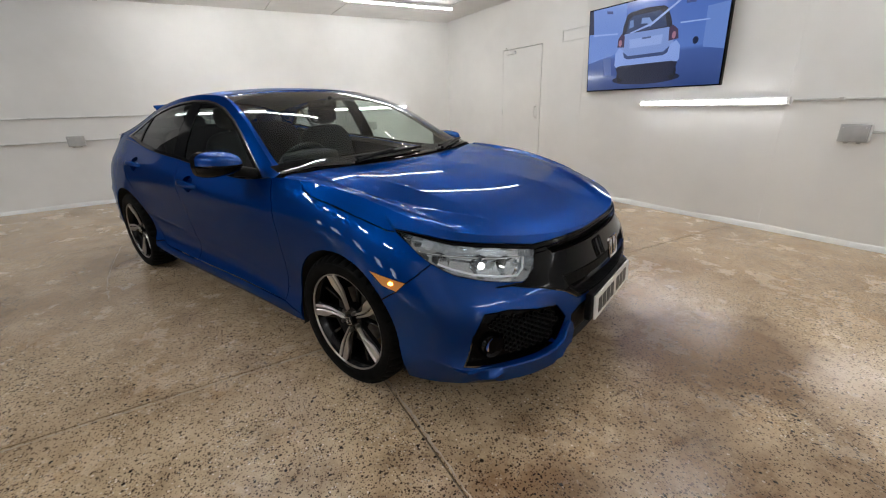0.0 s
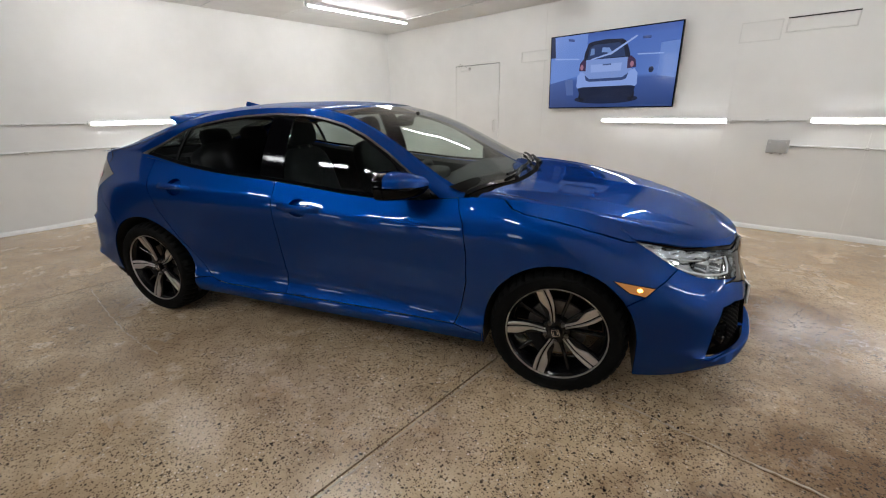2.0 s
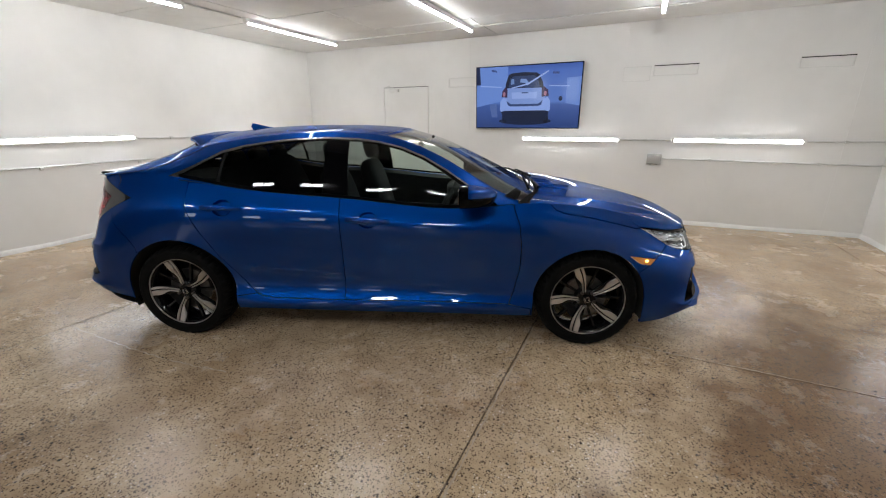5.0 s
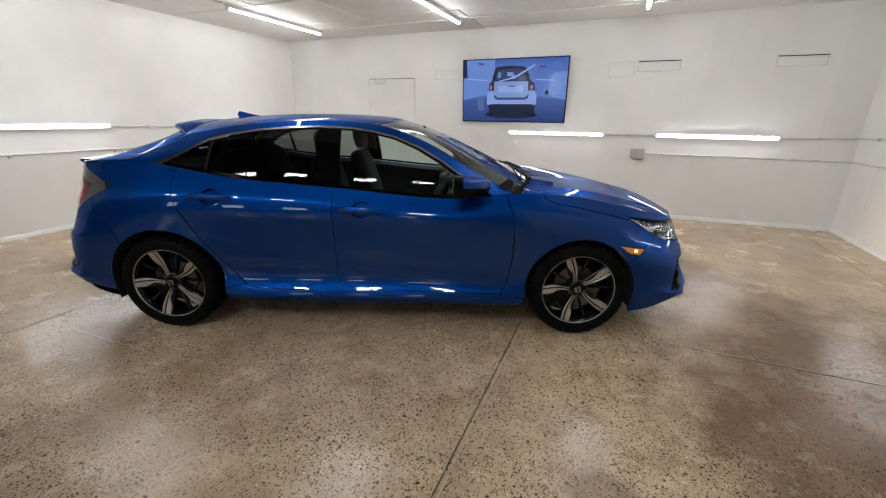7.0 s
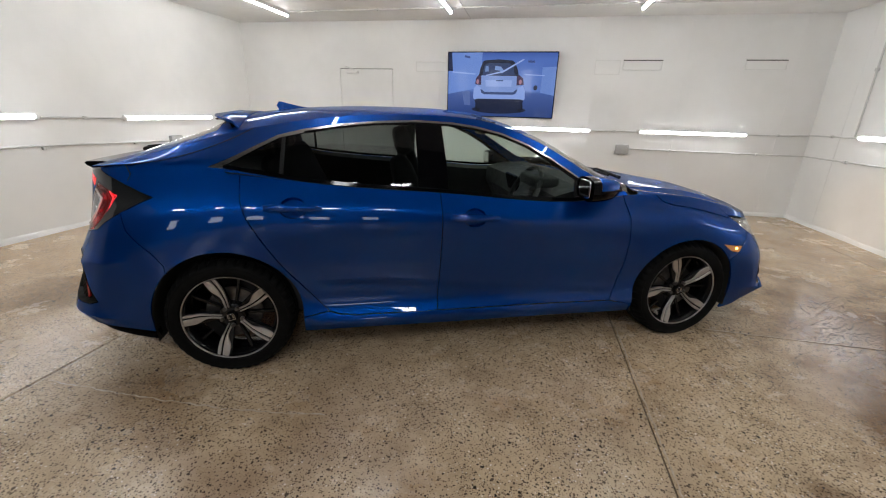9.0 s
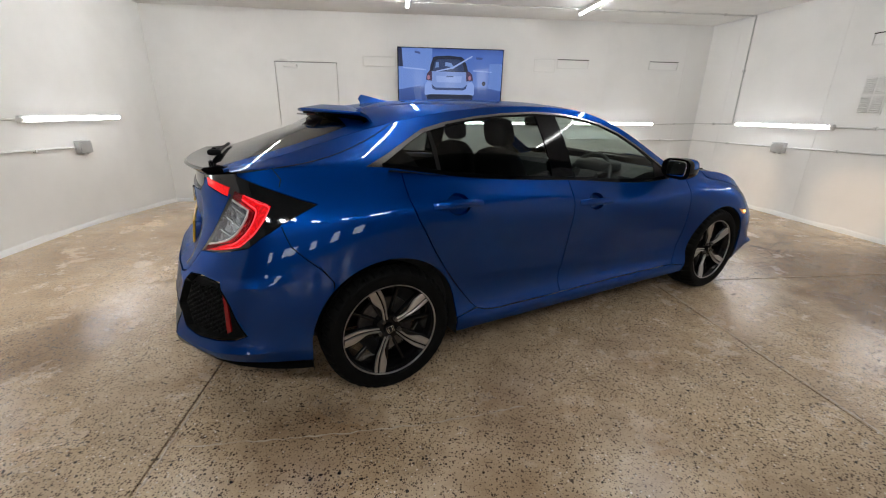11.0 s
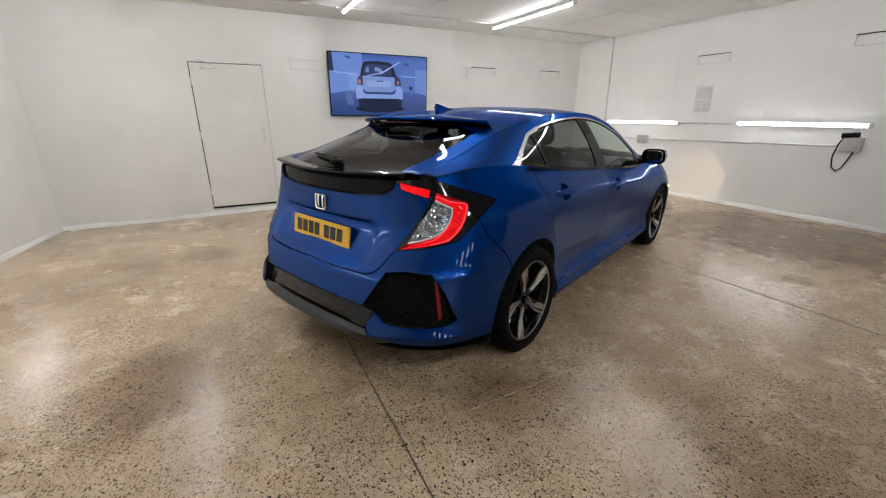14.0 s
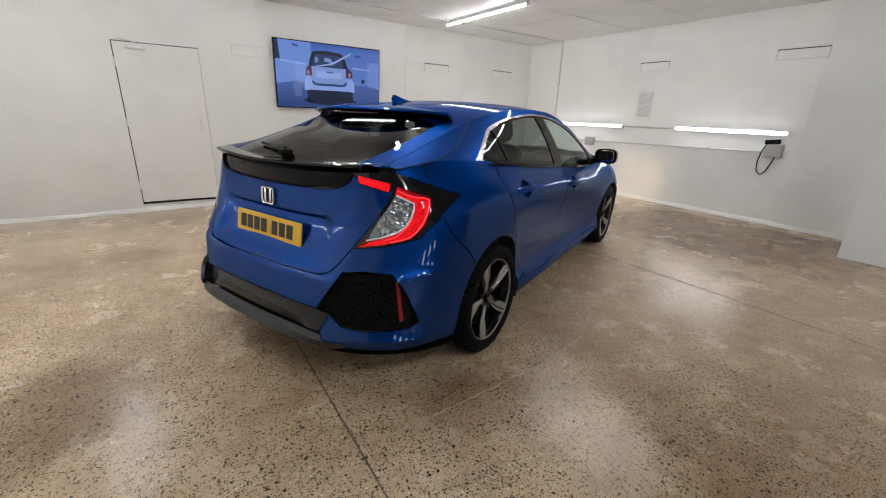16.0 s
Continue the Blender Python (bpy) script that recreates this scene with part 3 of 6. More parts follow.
socket_box(pose(1.96, V1, 0.895), "grey plastic junction box on the wall below the screen")
socket_box(pose(U1, 2.15, 0.915, 0, 0, -90), "grey plastic junction box on the wall under a tube lamp")
socket_box(pose(U0, 2.17, 0.885, 0, 0, 90), "grey plastic junction box on the wall near the corner")
socket_box(pose(U0, -2.25, 0.925, 0, 0, 90), "grey plastic junction box on a conduit run")


# flat plates and slot vents painted over on the walls
def wall_vent(m, w, h, label, slot=True, deep=0.016):
    ob = tagged(empty("wall_vent", ROOM @ m), label, "vent", "painted wall vents")
    t = 0.012
    for x, z in (((-w / 2, w / 2), (h / 2 - t, h / 2)), ((-w / 2, w / 2), (-h / 2, -h / 2 + t)), ((-w / 2, -w / 2 + t), (-h / 2 + t, h / 2 - t)), ((w / 2 - t, w / 2), (-h / 2 + t, h / 2 - t))):
        part("frame_bar", box(x, (-deep, 0), z, 0.003), WHITE_ENAMEL, ob)
    part("plate", box((-w / 2 + t, w / 2 - t), (-deep * 0.35, 0), (-h / 2 + t, h / 2 - t)), WALL, ob)
    if slot:
        # no opening is cut: a dark strip stands for the slot's shade
        part("slot", box((-w / 2 + 0.004, w / 2 - 0.004), (-deep - 0.002, -deep + 0.004), (h / 2 - t - 0.009, h / 2 - t + 0.001)), DARK, ob, "dark strip for the shade of the slot under the upper edge")
    return ob


wall_vent(pose(-1.105, V1, 2.06), 0.52, 0.15, "white painted vent plate beside the screen", False)
wall_vent(pose(2.06, V1, 2.10), 0.54, 0.15, "white painted slot vent high on the wall")
wall_vent(pose(3.66, V1, 2.112), 0.52, 0.14, "white painted slot vent high on the wall near the corner")
wall_vent(pose(1.58, V1, 2.065), 0.36, 0.20, "thin blanking plate painted over on the wall", False, 0.006)
wall_vent(pose(U1, 1.14, 2.155, 0, 0, -90), 0.49, 0.14, "white painted slot vent high on the side wall")
wall_vent(pose(U1, -0.76, 2.18, 0, 0, -90), 0.54, 0.14, "white painted slot vent high on the side wall")

# a painted louvre grille of four fields
grille = tagged(empty("louvre_grille", ROOM @ pose(U1, 1.195, 1.565, 0, 0, -90)), "white painted louvre grille in four fields", "vent")
part("plate", box((-0.13, 0.13), (-0.008, 0), (-0.215, 0.215), 0.002), WALL, grille)
for a in (-0.062, 0.062):
    for b in (-0.10, 0.10):
        part("field_frame", box((a - 0.052, a + 0.052), (-0.013, -0.007), (b - 0.088, b + 0.088), 0.002), WHITE_ENAMEL, grille)
        for k in range(8):
            z = b - 0.075 + 0.0214 * k
            part("slat", moved(box((-0.046, 0.046), (-0.011, 0.0), (-0.003, 0.003)), pose(a, -0.0135, z, 35)), WHITE_ENAMEL, grille)

# hand-held unit hung on a grey box, with its cable loop
unit = tagged(empty("wall_unit", ROOM @ pose(U1, -0.76, 1.0, 0, 0, -90)), "grey wall box with a black hand unit and cable loop", "wall unit")
part("case", box((-0.10, 0.10), (-0.07, 0), (-0.09, 0.075), 0.008), GREY_BOX, unit, smooth=40)
part("hand_unit", moved(box((-0.085, 0.085), (-0.05, 0.0), (-0.03, 0.03), 0.012), pose(-0.02, -0.045, 0.105, 0, -6, 0)), MATT_BLACK, unit, "black hand unit on top", smooth=40)
part("knob", tube([(0.03, -0.07, 0.11), (0.03, -0.115, 0.115)], [0.022, 0.018], 12), MATT_BLACK, unit, smooth=40)
part("cable", tube([(-0.07, -0.06, 0.09), (-0.11, -0.07, 0.0), (-0.14, -0.06, -0.16), (-0.125, -0.05, -0.29), (-0.075, -0.05, -0.335), (-0.025, -0.05, -0.29), (0.02, -0.05, -0.16), (0.055, -0.05, -0.02)], 0.008, 8), MATT_BLACK, unit, "black cable hanging in a loop", smooth=60)

# the large flat screen, leaning a little out of the wall, with a small car on it
SCREEN_BLUE = material("lit_screen_blue", (0.02, 0.03, 0.06), 0.12, 0, 0.3)
sv = coords(SCREEN_BLUE)
sx = SCREEN_BLUE.node_tree.nodes.new("ShaderNodeSeparateXYZ")
wire(SCREEN_BLUE, sv, sx.inputs[0])
mr = node(SCREEN_BLUE, "ShaderNodeMapRange", From_Min=-0.47, From_Max=0.47)
wire(SCREEN_BLUE, sx.outputs[2], mr.inputs[0])
wire(SCREEN_BLUE, ramp(SCREEN_BLUE, mr.outputs[0], [(0.0, (0.025, 0.06, 0.24)), (0.38, (0.07, 0.14, 0.47)), (0.42, (0.13, 0.26, 0.76)), (0.9, (0.10, 0.21, 0.70)), (1.0, (0.06, 0.13, 0.50))]), base(SCREEN_BLUE, "Emission Color"))
base(SCREEN_BLUE, "Emission Strength").default_value = 0.58


def lit(name, c, s=0.7):
    return material(name, (0.01, 0.01, 0.01), 0.2, 0, 0.2, c, s)


tv = tagged(empty("wall_screen", ROOM @ pose(0.018, V1 - 0.075, 1.792, 3.2, 0, 0)), "large flat screen on the wall showing a small white car", "television")
part("case", box((-0.842, 0.842), (-0.012, 0.035), (-0.476, 0.476), 0.006), GLOSS_BLACK, tv, "thin black frame", smooth=40)
part("bracket", box((-0.25, 0.25), (0.035, 0.072), (-0.2, 0.2), 0.004), MATT_BLACK, tv)
part("picture", box((-0.828, 0.828), (-0.0135, -0.012), (-0.462, 0.462)), SCREEN_BLUE, tv, "lit blue picture of a showroom")


def shape(name, outline, c, layer, s=0.7, to=None):
    part(name, slab(outline, 0.0006, lambda a, b, d: Vector((a, -0.0140 - 0.0008 * layer - d, b))), lit("screen_" + name, c, s), to or tv)


def oval(x, z, a, b, n=20):
    return [(x + a * math.cos(2 * math.pi * k / n), z + b * math.sin(2 * math.pi * k / n)) for k in range(n)]


shape("picture_wall", [(-0.828, -0.14), (-0.828, 0.462), (-0.30, 0.462), (-0.30, -0.03)], (0.17, 0.31, 0.80), 0)
shape("picture_corner", [(-0.828, 0.20), (-0.828, 0.462), (-0.775, 0.462), (-0.755, 0.20)], (0.012, 0.022, 0.08), 1)
shape("picture_rail", [(-0.76, 0.175), (-0.76, 0.195), (-0.40, 0.165), (-0.40, 0.150)], (0.34, 0.50, 0.98), 1)
shape("picture_rail", [(0.36, 0.150), (0.36, 0.165), (0.66, 0.150), (0.66, 0.138)], (0.34, 0.50, 0.98), 1)
shape("picture_vent", [(-0.57, 0.395), (-0.575, 0.425), (-0.49, 0.41), (-0.485, 0.38)], (0.05, 0.09, 0.30), 1)
shape("picture_vent", [(0.40, 0.325), (0.40, 0.355), (0.50, 0.35), (0.50, 0.32)], (0.05, 0.09, 0.30), 1)
shape("picture_unit", oval(0.54, -0.03, 0.03, 0.035), (0.012, 0.022, 0.07), 1)
shape("picture_door", [(0.62, -0.10), (0.62, 0.26), (0.828, 0.27), (0.828, -0.14)], (0.16, 0.29, 0.74), 0)
shape("picture_glow", [(-0.60, -0.10), (-0.56, -0.30), (-0.46, -0.30), (-0.48, -0.09)], (0.10, 0.17, 0.45), 1)
shape("shadow", oval(-0.01, -0.36, 0.43, 0.060), (0.012, 0.020, 0.06), 1)
shape("car_cabin", [(-0.345, 0.10), (-0.325, 0.23), (-0.285, 0.335), (-0.24, 0.355), (-0.04, 0.368), (0.16, 0.352), (0.205, 0.325), (0.255, 0.22), (0.285, 0.10)], (0.010, 0.016, 0.045), 3)
shape("car_window", [(-0.285, 0.145), (-0.26, 0.28), (-0.20, 0.315), (0.12, 0.315), (0.18, 0.27), (0.215, 0.145)], (0.028, 0.055, 0.16), 4)
shape("car_seat_light", [(-0.25, 0.19), (-0.24, 0.27), (-0.20, 0.275), (-0.19, 0.20)], (0.16, 0.28, 0.62), 5)
shape("car_seat_light", [(-0.10, 0.22), (-0.09, 0.275), (0.00, 0.265), (0.05, 0.20), (0.02, 0.17), (-0.02, 0.21)], (0.22, 0.36, 0.75), 5)
shape("car_glint", [(-0.24, 0.145), (0.02, 0.205), (0.33, 0.375), (0.345, 0.362), (0.04, 0.185), (-0.22, 0.135)], (0.36, 0.50, 0.95), 6)
shape("car_body", [(-0.36, 0.06), (-0.30, 0.14), (0.24, 0.135), (0.31, 0.06), (0.30, -0.10), (-0.36, -0.10)], (0.24, 0.37, 0.80), 4)
shape("car_plate", [(-0.235, 0.075), (-0.225, -0.02), (0.17, -0.02), (0.18, 0.075)], (0.34, 0.48, 0.93), 5)
shape("car_badge", [(-0.07, 0.058), (-0.07, 0.075), (0.04, 0.075), (0.04, 0.058)], (0.07, 0.12, 0.30), 6)
shape("car_gap", [(-0.31, -0.05), (-0.24, -0.10), (0.20, -0.10), (0.27, -0.05), (0.25, -0.115), (0.20, -0.135), (-0.24, -0.135), (-0.29, -0.115)], (0.04, 0.075, 0.22), 6)
shape("car_lamp_a", [(-0.395, 0.01), (-0.385, 0.10), (-0.34, 0.15), (-0.30, 0.12), (-0.30, 0.0)], (0.055, 0.03, 0.09), 6)
shape("car_lamp_b", [(0.25, 0.0), (0.245, 0.12), (0.285, 0.15), (0.345, 0.10), (0.36, 0.01)], (0.055, 0.03, 0.09), 6)
shape("car_glow_a", oval(-0.355, 0.05, 0.022, 0.035), (0.42, 0.20, 0.30), 7)
shape("car_glow_b", oval(0.305, 0.05, 0.022, 0.035), (0.42, 0.20, 0.30), 7)
shape("car_bumper", [(-0.42, -0.19), (-0.415, -0.06), (-0.37, 0.0), (-0.31, -0.03), (-0.27, -0.115), (0.23, -0.115), (0.28, -0.03), (0.34, 0.0), (0.385, -0.06), (0.39, -0.19), (0.36, -0.225), (-0.39, -0.225)], (0.30, 0.45, 0.95), 5)
shape("car_skirt", [(-0.40, -0.215), (-0.33, -0.20), (0.31, -0.20), (0.375, -0.215), (0.34, -0.335), (0.25, -0.36), (-0.27, -0.36), (-0.35, -0.335)], (0.010, 0.018, 0.055), 6)
shape("car_wheel_a", oval(-0.335, -0.31, 0.045, 0.080), (0.005, 0.008, 0.02), 4)
shape("car_wheel_b", oval(0.325, -0.31, 0.045, 0.080), (0.005, 0.008, 0.02), 4)


# ---- car surfaces ----
def hermite(ps, vals, p):
    """Cubic curve through vals (n, k) at the growing places ps, taken at p."""
    ps, vals, p = np.asarray(ps, float), np.asarray(vals, float), np.asarray(p, float)
    vals = vals.reshape(len(ps), -1)
    h = np.diff(ps)
    d = np.diff(vals, axis=0) / h[:, None]
    m = np.empty_like(vals)
    m[0], m[-1] = d[0], d[-1]
    m[1:-1] = (d[:-1] * h[1:, None] + d[1:] * h[:-1, None]) / (h[1:] + h[:-1])[:, None]
    i = np.clip(np.searchsorted(ps, p, side="right") - 1, 0, len(ps) - 2)
    t = ((p - ps[i]) / h[i])[:, None]
    w = h[i][:, None]
    return ((1 + 2 * t) * (1 - t) ** 2 * vals[i] + t * (1 - t) ** 2 * w * m[i]
            + t * t * (3 - 2 * t) * vals[i + 1] + t * t * (t - 1) * w * m[i + 1])


# places of the body's stations along its girth: rear centre, side (the same as x), front centre
GIRTH = [-2.90, -2.60, -2.32, -2.05, -1.73, -1.35, -0.9, -0.2, 0.55, 0.95, 1.35, 1.72, 1.97, 2.21, 2.49, 2.84]
LEVELS = [
    # lower edge
    [(-2.23, 0, .27), (-2.22, .30, .27), (-2.16, .55, .265), (-2.01, .74, .25), (-1.73, .85, .215), (-1.35, .85, .2), (-.9, .860, .205),
     (-.2, .858, .2), (.55, .858, .2), (.95, .864, .2), (1.35, .85, .2), (1.72, .845, .165), (1.93, .77, .18), (2.06, .62, .185), (2.15, .35, .19), (2.18, 0, .19)],
    # sill and bumper foot
    [(-2.265, 0, .35), (-2.255, .30, .35), (-2.205, .55, .335), (-2.055, .77, .32), (-1.73, .87, .29), (-1.35, .885, .3), (-.9, .884, .25),
     (-.2, .880, .245), (.55, .880, .245), (.95, .884, .25), (1.35, .885, .28), (1.72, .87, .24), (1.97, .79, .23), (2.11, .63, .235), (2.2, .35, .25), (2.235, 0, .26)],
    # hollow of the doors
    [(-2.245, 0, .47), (-2.235, .30, .47), (-2.185, .57, .46), (-2.04, .79, .45), (-1.73, .885, .46), (-1.35, .895, .5), (-.9, .850, .36),
     (-.2, .838, .345), (.55, .842, .34), (.95, .864, .36), (1.35, .895, .48), (1.72, .885, .42), (1.985, .805, .42), (2.13, .63, .42), (2.215, .35, .42), (2.245, 0, .42)],
    # widest line
    [(-2.20, 0, .61), (-2.19, .30, .61), (-2.14, .58, .61), (-1.99, .79, .62), (-1.73, .88, .64), (-1.35, .9, .69), (-.9, .878, .64),
     (-.2, .87, .62), (.55, .876, .61), (.95, .886, .63), (1.35, .898, .66), (1.72, .883, .57), (1.95, .80, .55), (2.10, .63, .55), (2.2, .35, .53), (2.232, 0, .52)],
    # character line
    [(-2.115, 0, .78), (-2.10, .30, .78), (-2.055, .57, .79), (-1.93, .765, .81), (-1.73, .84, .86), (-1.35, .878, .89), (-.9, .883, .885),
     (-.2, .884, .85), (.55, .886, .80), (.95, .884, .81), (1.35, .878, .80), (1.72, .84, .70), (1.90, .76, .66), (2.05, .61, .645), (2.165, .35, .62), (2.205, 0, .61)],
    # shoulder
    [(-2.085, 0, 1.05), (-2.07, .30, 1.05), (-2.01, .54, 1.06), (-1.90, .655, 1.075), (-1.70, .70, 1.095), (-1.35, .755, 1.085), (-.9, .80, 1.02),
     (-.2, .825, .965), (.55, .832, .912), (.95, .83, .945), (1.35, .795, .915), (1.66, .755, .84), (1.82, .70, .79), (1.985, .575, .765), (2.125, .34, .742), (2.172, 0, .737)],
]


# folds pressed into the doors and wings: places, heights, how far they stand out, how fast they fade up and down
CREASES = [
    ([-1.72, -1.28, -.86, -.67, -.39, -.185, .04, .3, .62, .80], [.865, .905, .908, .902, .888, .862, .83, .81, .803, .81], .009, .05, .05),
    ([-1.0, -.7, -.2, .3, .8, .97], [.52, .495, .455, .41, .365, .35], .010, .07, .03),
    ([.90, 1.1, 1.35, 1.62], [.875, .868, .845, .775], .006, .03, .05),
    ([1.80, 2.0, 2.1, 2.35, 2.44, 2.58], [.325, .292, .270, .258, .285, .38], .034, .022, .05),
    ([-3.2, -2.5, -2.2, -1.75], [.618, .618, .63, .66], .016, .010, .06),
    ([-2.62, -2.4, -2.1, -1.75], [.36, .355, .365, .34], .020, .03, .04),
]


def band(p, z):
    """Points of the body's flank, bumpers and tail at the place p along the girth and the height z."""
    p, z = np.asarray(p, float), np.asarray(z, float)
    L = []
    for line in LEVELS:
        a = np.array(line, float)
        g = np.vstack([a[1] * (1, -1, 1), a, a[-2] * (1, -1, 1)])
        L.append(hermite([2 * GIRTH[0] - GIRTH[1], *GIRTH, 2 * GIRTH[-1] - GIRTH[-2]], g, p))
    L = np.array(L)
    zs = L[:, :, 2]
    zc = np.clip(z, zs[0], zs[-1])
    h = np.diff(zs, axis=0)
    d = np.diff(L[:, :, :2], axis=0) / h[:, :, None]
    m = np.empty_like(L[:, :, :2])
    m[0], m[-1] = d[0], d[-1]
    m[1:-1] = (d[:-1] * h[1:, :, None] + d[1:] * h[:-1, :, None]) / (h[1:] + h[:-1])[:, :, None]
    i = np.clip((zc[None] >= zs).sum(0) - 1, 0, len(LEVELS) - 2)
    j = np.arange(len(p))
    w = h[i, j][:, None]
    t = ((zc - zs[i, j]) / h[i, j])[:, None]
    a, b, ma, mb = L[i, j, :2], L[i + 1, j, :2], m[i, j], m[i + 1, j]
    crease = np.zeros(len(p))
    for px, pz, high, up, down in CREASES:
        at = np.interp(p, px, pz)
        fade = np.clip((p - px[0]) / .18, 0, 1) * np.clip((px[-1] - p) / .18, 0, 1)
        d = zc - at
        crease += high * fade * np.exp(-np.where(d > 0, d / up, -d / down))
    xy = (1 + 2 * t) * (1 - t) ** 2 * a + t * (1 - t) ** 2 * w * ma + t * t * (3 - 2 * t) * b + t * t * (t - 1) * w * mb
    turn = np.radians(90) * np.where(p > 1.72, 1 - (p - 1.72) / 1.12, np.where(p < -1.73, 1 + (-1.73 - p) / 1.17, 1))
    xy += crease[:, None] * np.column_stack([np.cos(turn), np.sin(turn)])
    dip = np.clip((-2.46 - p) / .06, 0, 1) * np.clip((zc - .645) / .03, 0, 1) * np.clip((.862 - zc) / .03, 0, 1)
    xy[:, 0] += 0.020 * dip * dip * (3 - 2 * dip)
    return np.column_stack([xy, zc])


def band_edge(p, k):
    a = np.array(LEVELS[k], float)
    g = np.vstack([a[1] * (1, -1, 1), a, a[-2] * (1, -1, 1)])
    return hermite([2 * GIRTH[0] - GIRTH[1], *GIRTH, 2 * GIRTH[-1] - GIRTH[-2]], g, p)


# roof rail, from the tail to the windscreen's foot: x, half width, height
RAIL_X = [-1.95, -1.75, -1.55, -1.4, -1.25, -1.1, -.94, -.75, -.57, -.35, -.14, 0, .146, .29, .435, .55, .66, .77, .88, .95]
RAIL_Y = [.60, .595, .59, .585, .58, .58, .58, .58, .583, .587, .593, .60, .622, .655, .69, .72, .748, .775, .80, .812]
RAIL_Z = [1.085, 1.125, 1.18, 1.222, 1.258, 1.288, 1.315, 1.338, 1.352, 1.358, 1.352, 1.34, 1.308, 1.255, 1.185, 1.118, 1.053, .995, .958, .945]
# roof on the centre line
CROWN_X = [-2.02, -1.7, -1.5, -1.40, -1.2, -1.0, -.7, -.4, -.1, .10, .24]
CROWN_Z = [1.068, 1.192, 1.265, 1.318, 1.358, 1.38, 1.397, 1.40, 1.392, 1.37, 1.325]


def rail(x):
    return hermite(RAIL_X, np.column_stack([RAIL_X, RAIL_Y, RAIL_Z]), x)


def flank_top(x, z):
    """The side of the cabin between the shoulder and the roof rail."""
    x, z = np.asarray(x, float), np.asarray(z, float)
    lo, hi = band_edge(x, 5), rail(x)
    t = np.clip((z - lo[:, 2]) / np.maximum(hi[:, 2] - lo[:, 2], 1e-4), 0, 1)
    y = lo[:, 1] * (1 - t) + hi[:, 1] * t + 0.025 * 4 * t * (1 - t) * np.clip((hi[:, 2] - lo[:, 2]) / .35, 0, 1)
    # behind the windows the side runs into the quarter panel without a fold
    h = np.maximum(hi[:, 2] - lo[:, 2], 1e-4)
    xs = np.clip(x, -1.72, 2)
    e = band_edge(xs, 5)
    m0 = (e[:, 1] - band(xs, e[:, 2] - .02)[:, 1]) / .02 * h
    m1 = (hi[:, 1] - lo[:, 1]) * 1.25
    y2 = (1 + 2 * t) * (1 - t) ** 2 * lo[:, 1] + t * (1 - t) ** 2 * m0 + t * t * (3 - 2 * t) * hi[:, 1] + t * t * (t - 1) * m1
    k = np.clip((-1.18 - x) / .22, 0, 1)
    return np.column_stack([x, y + (y2 - y) * k * k * (3 - 2 * k), z])


def roof(x, y):
    """Roof and tailgate glass between the rails."""
    x, y = np.asarray(x, float), np.asarray(y, float)
    hi = rail(np.clip(x, -1.95, .9))
    c = hermite(CROWN_X, np.array(CROWN_Z)[:, None], x)[:, 0]
    t = np.clip(np.abs(y) / hi[:, 1], 0, 1)
    return np.column_stack([x, y, hi[:, 2] + (c - hi[:, 2]) * (1 - t ** 2.3)])


def coons(c0, c1, d0, d1):
    """Patch between the curves c0, c1 (by a) and d0, d1 (by b), each a function of an array."""
    def at(a, b):
        a, b = np.asarray(a, float), np.asarray(b, float)
        A, B = a[:, None], b[:, None]
        z, o = np.zeros_like(a), np.ones_like(a)
        flat = (1 - A) * (1 - B) * c0(z) + A * (1 - B) * c0(o) + (1 - A) * B * c1(z) + A * B * c1(o)
        return (1 - B) * c0(a) + B * c1(a) + (1 - A) * d0(b) + A * d1(b) - flat
    return at


def screen_patch():
    """Windscreen, half: a from the foot to the header, b from the centre to the pillar."""
    centre = lambda a: hermite([0, .2, .45, .7, .9, 1], [(1.075, 0, .965), (.93, 0, 1.035), (.69, 0, 1.152), (.42, 0, 1.268), (.2, 0, 1.34), (.10, 0, 1.37)], a)
    side = lambda a: rail(.895 - .895 * a)
    foot = lambda b: hermite([0, .5, .85, 1], [(1.075, 0, .965), (1.035, .42, .966), (.95, .70, .972), tuple(rail(np.array([.895]))[0])], b)
    head = lambda b: hermite([0, .5, 1], [(.10, 0, 1.37), (.075, .32, 1.363), tuple(rail(np.array([0.]))[0])], b)
    return coons(centre, side, foot, head)


def bonnet_patch():
    """Bonnet, half: a from the nose to the foot of the windscreen, b from the centre to the wing."""
    centre = lambda a: hermite([0, .1, .3, .6, 1], [(2.172, 0, .737), (2.08, 0, .790), (1.88, 0, .862), (1.55, 0, .920), (1.105, 0, .962)], a)
    side = lambda a: band_edge(1.97 - 1.02 * a, 5)
    nose = lambda b: band_edge(2.84 - .87 * b, 5)
    foot = lambda b: hermite([0, .5, .85, 1], [(1.105, 0, .962), (1.068, .42, .961), (.985, .70, .958), tuple(band_edge(np.array([.95]), 5)[0])], b)
    return coons(centre, side, nose, foot)



# ---- panels cut out of the surfaces ----
def grid2d(cols, rows, at):
    """A flat mesh of cells; at(c, r) gives its two coordinates, c and r run from 0 to 1."""
    bm = bmesh.new()
    g = [[bm.verts.new((*at(i / cols, j / rows), 0)) for j in range(rows + 1)] for i in range(cols + 1)]
    for i in range(cols):
        for j in range(rows):
            bm.faces.new((g[i][j], g[i + 1][j], g[i + 1][j + 1], g[i][j + 1]))
    return bm


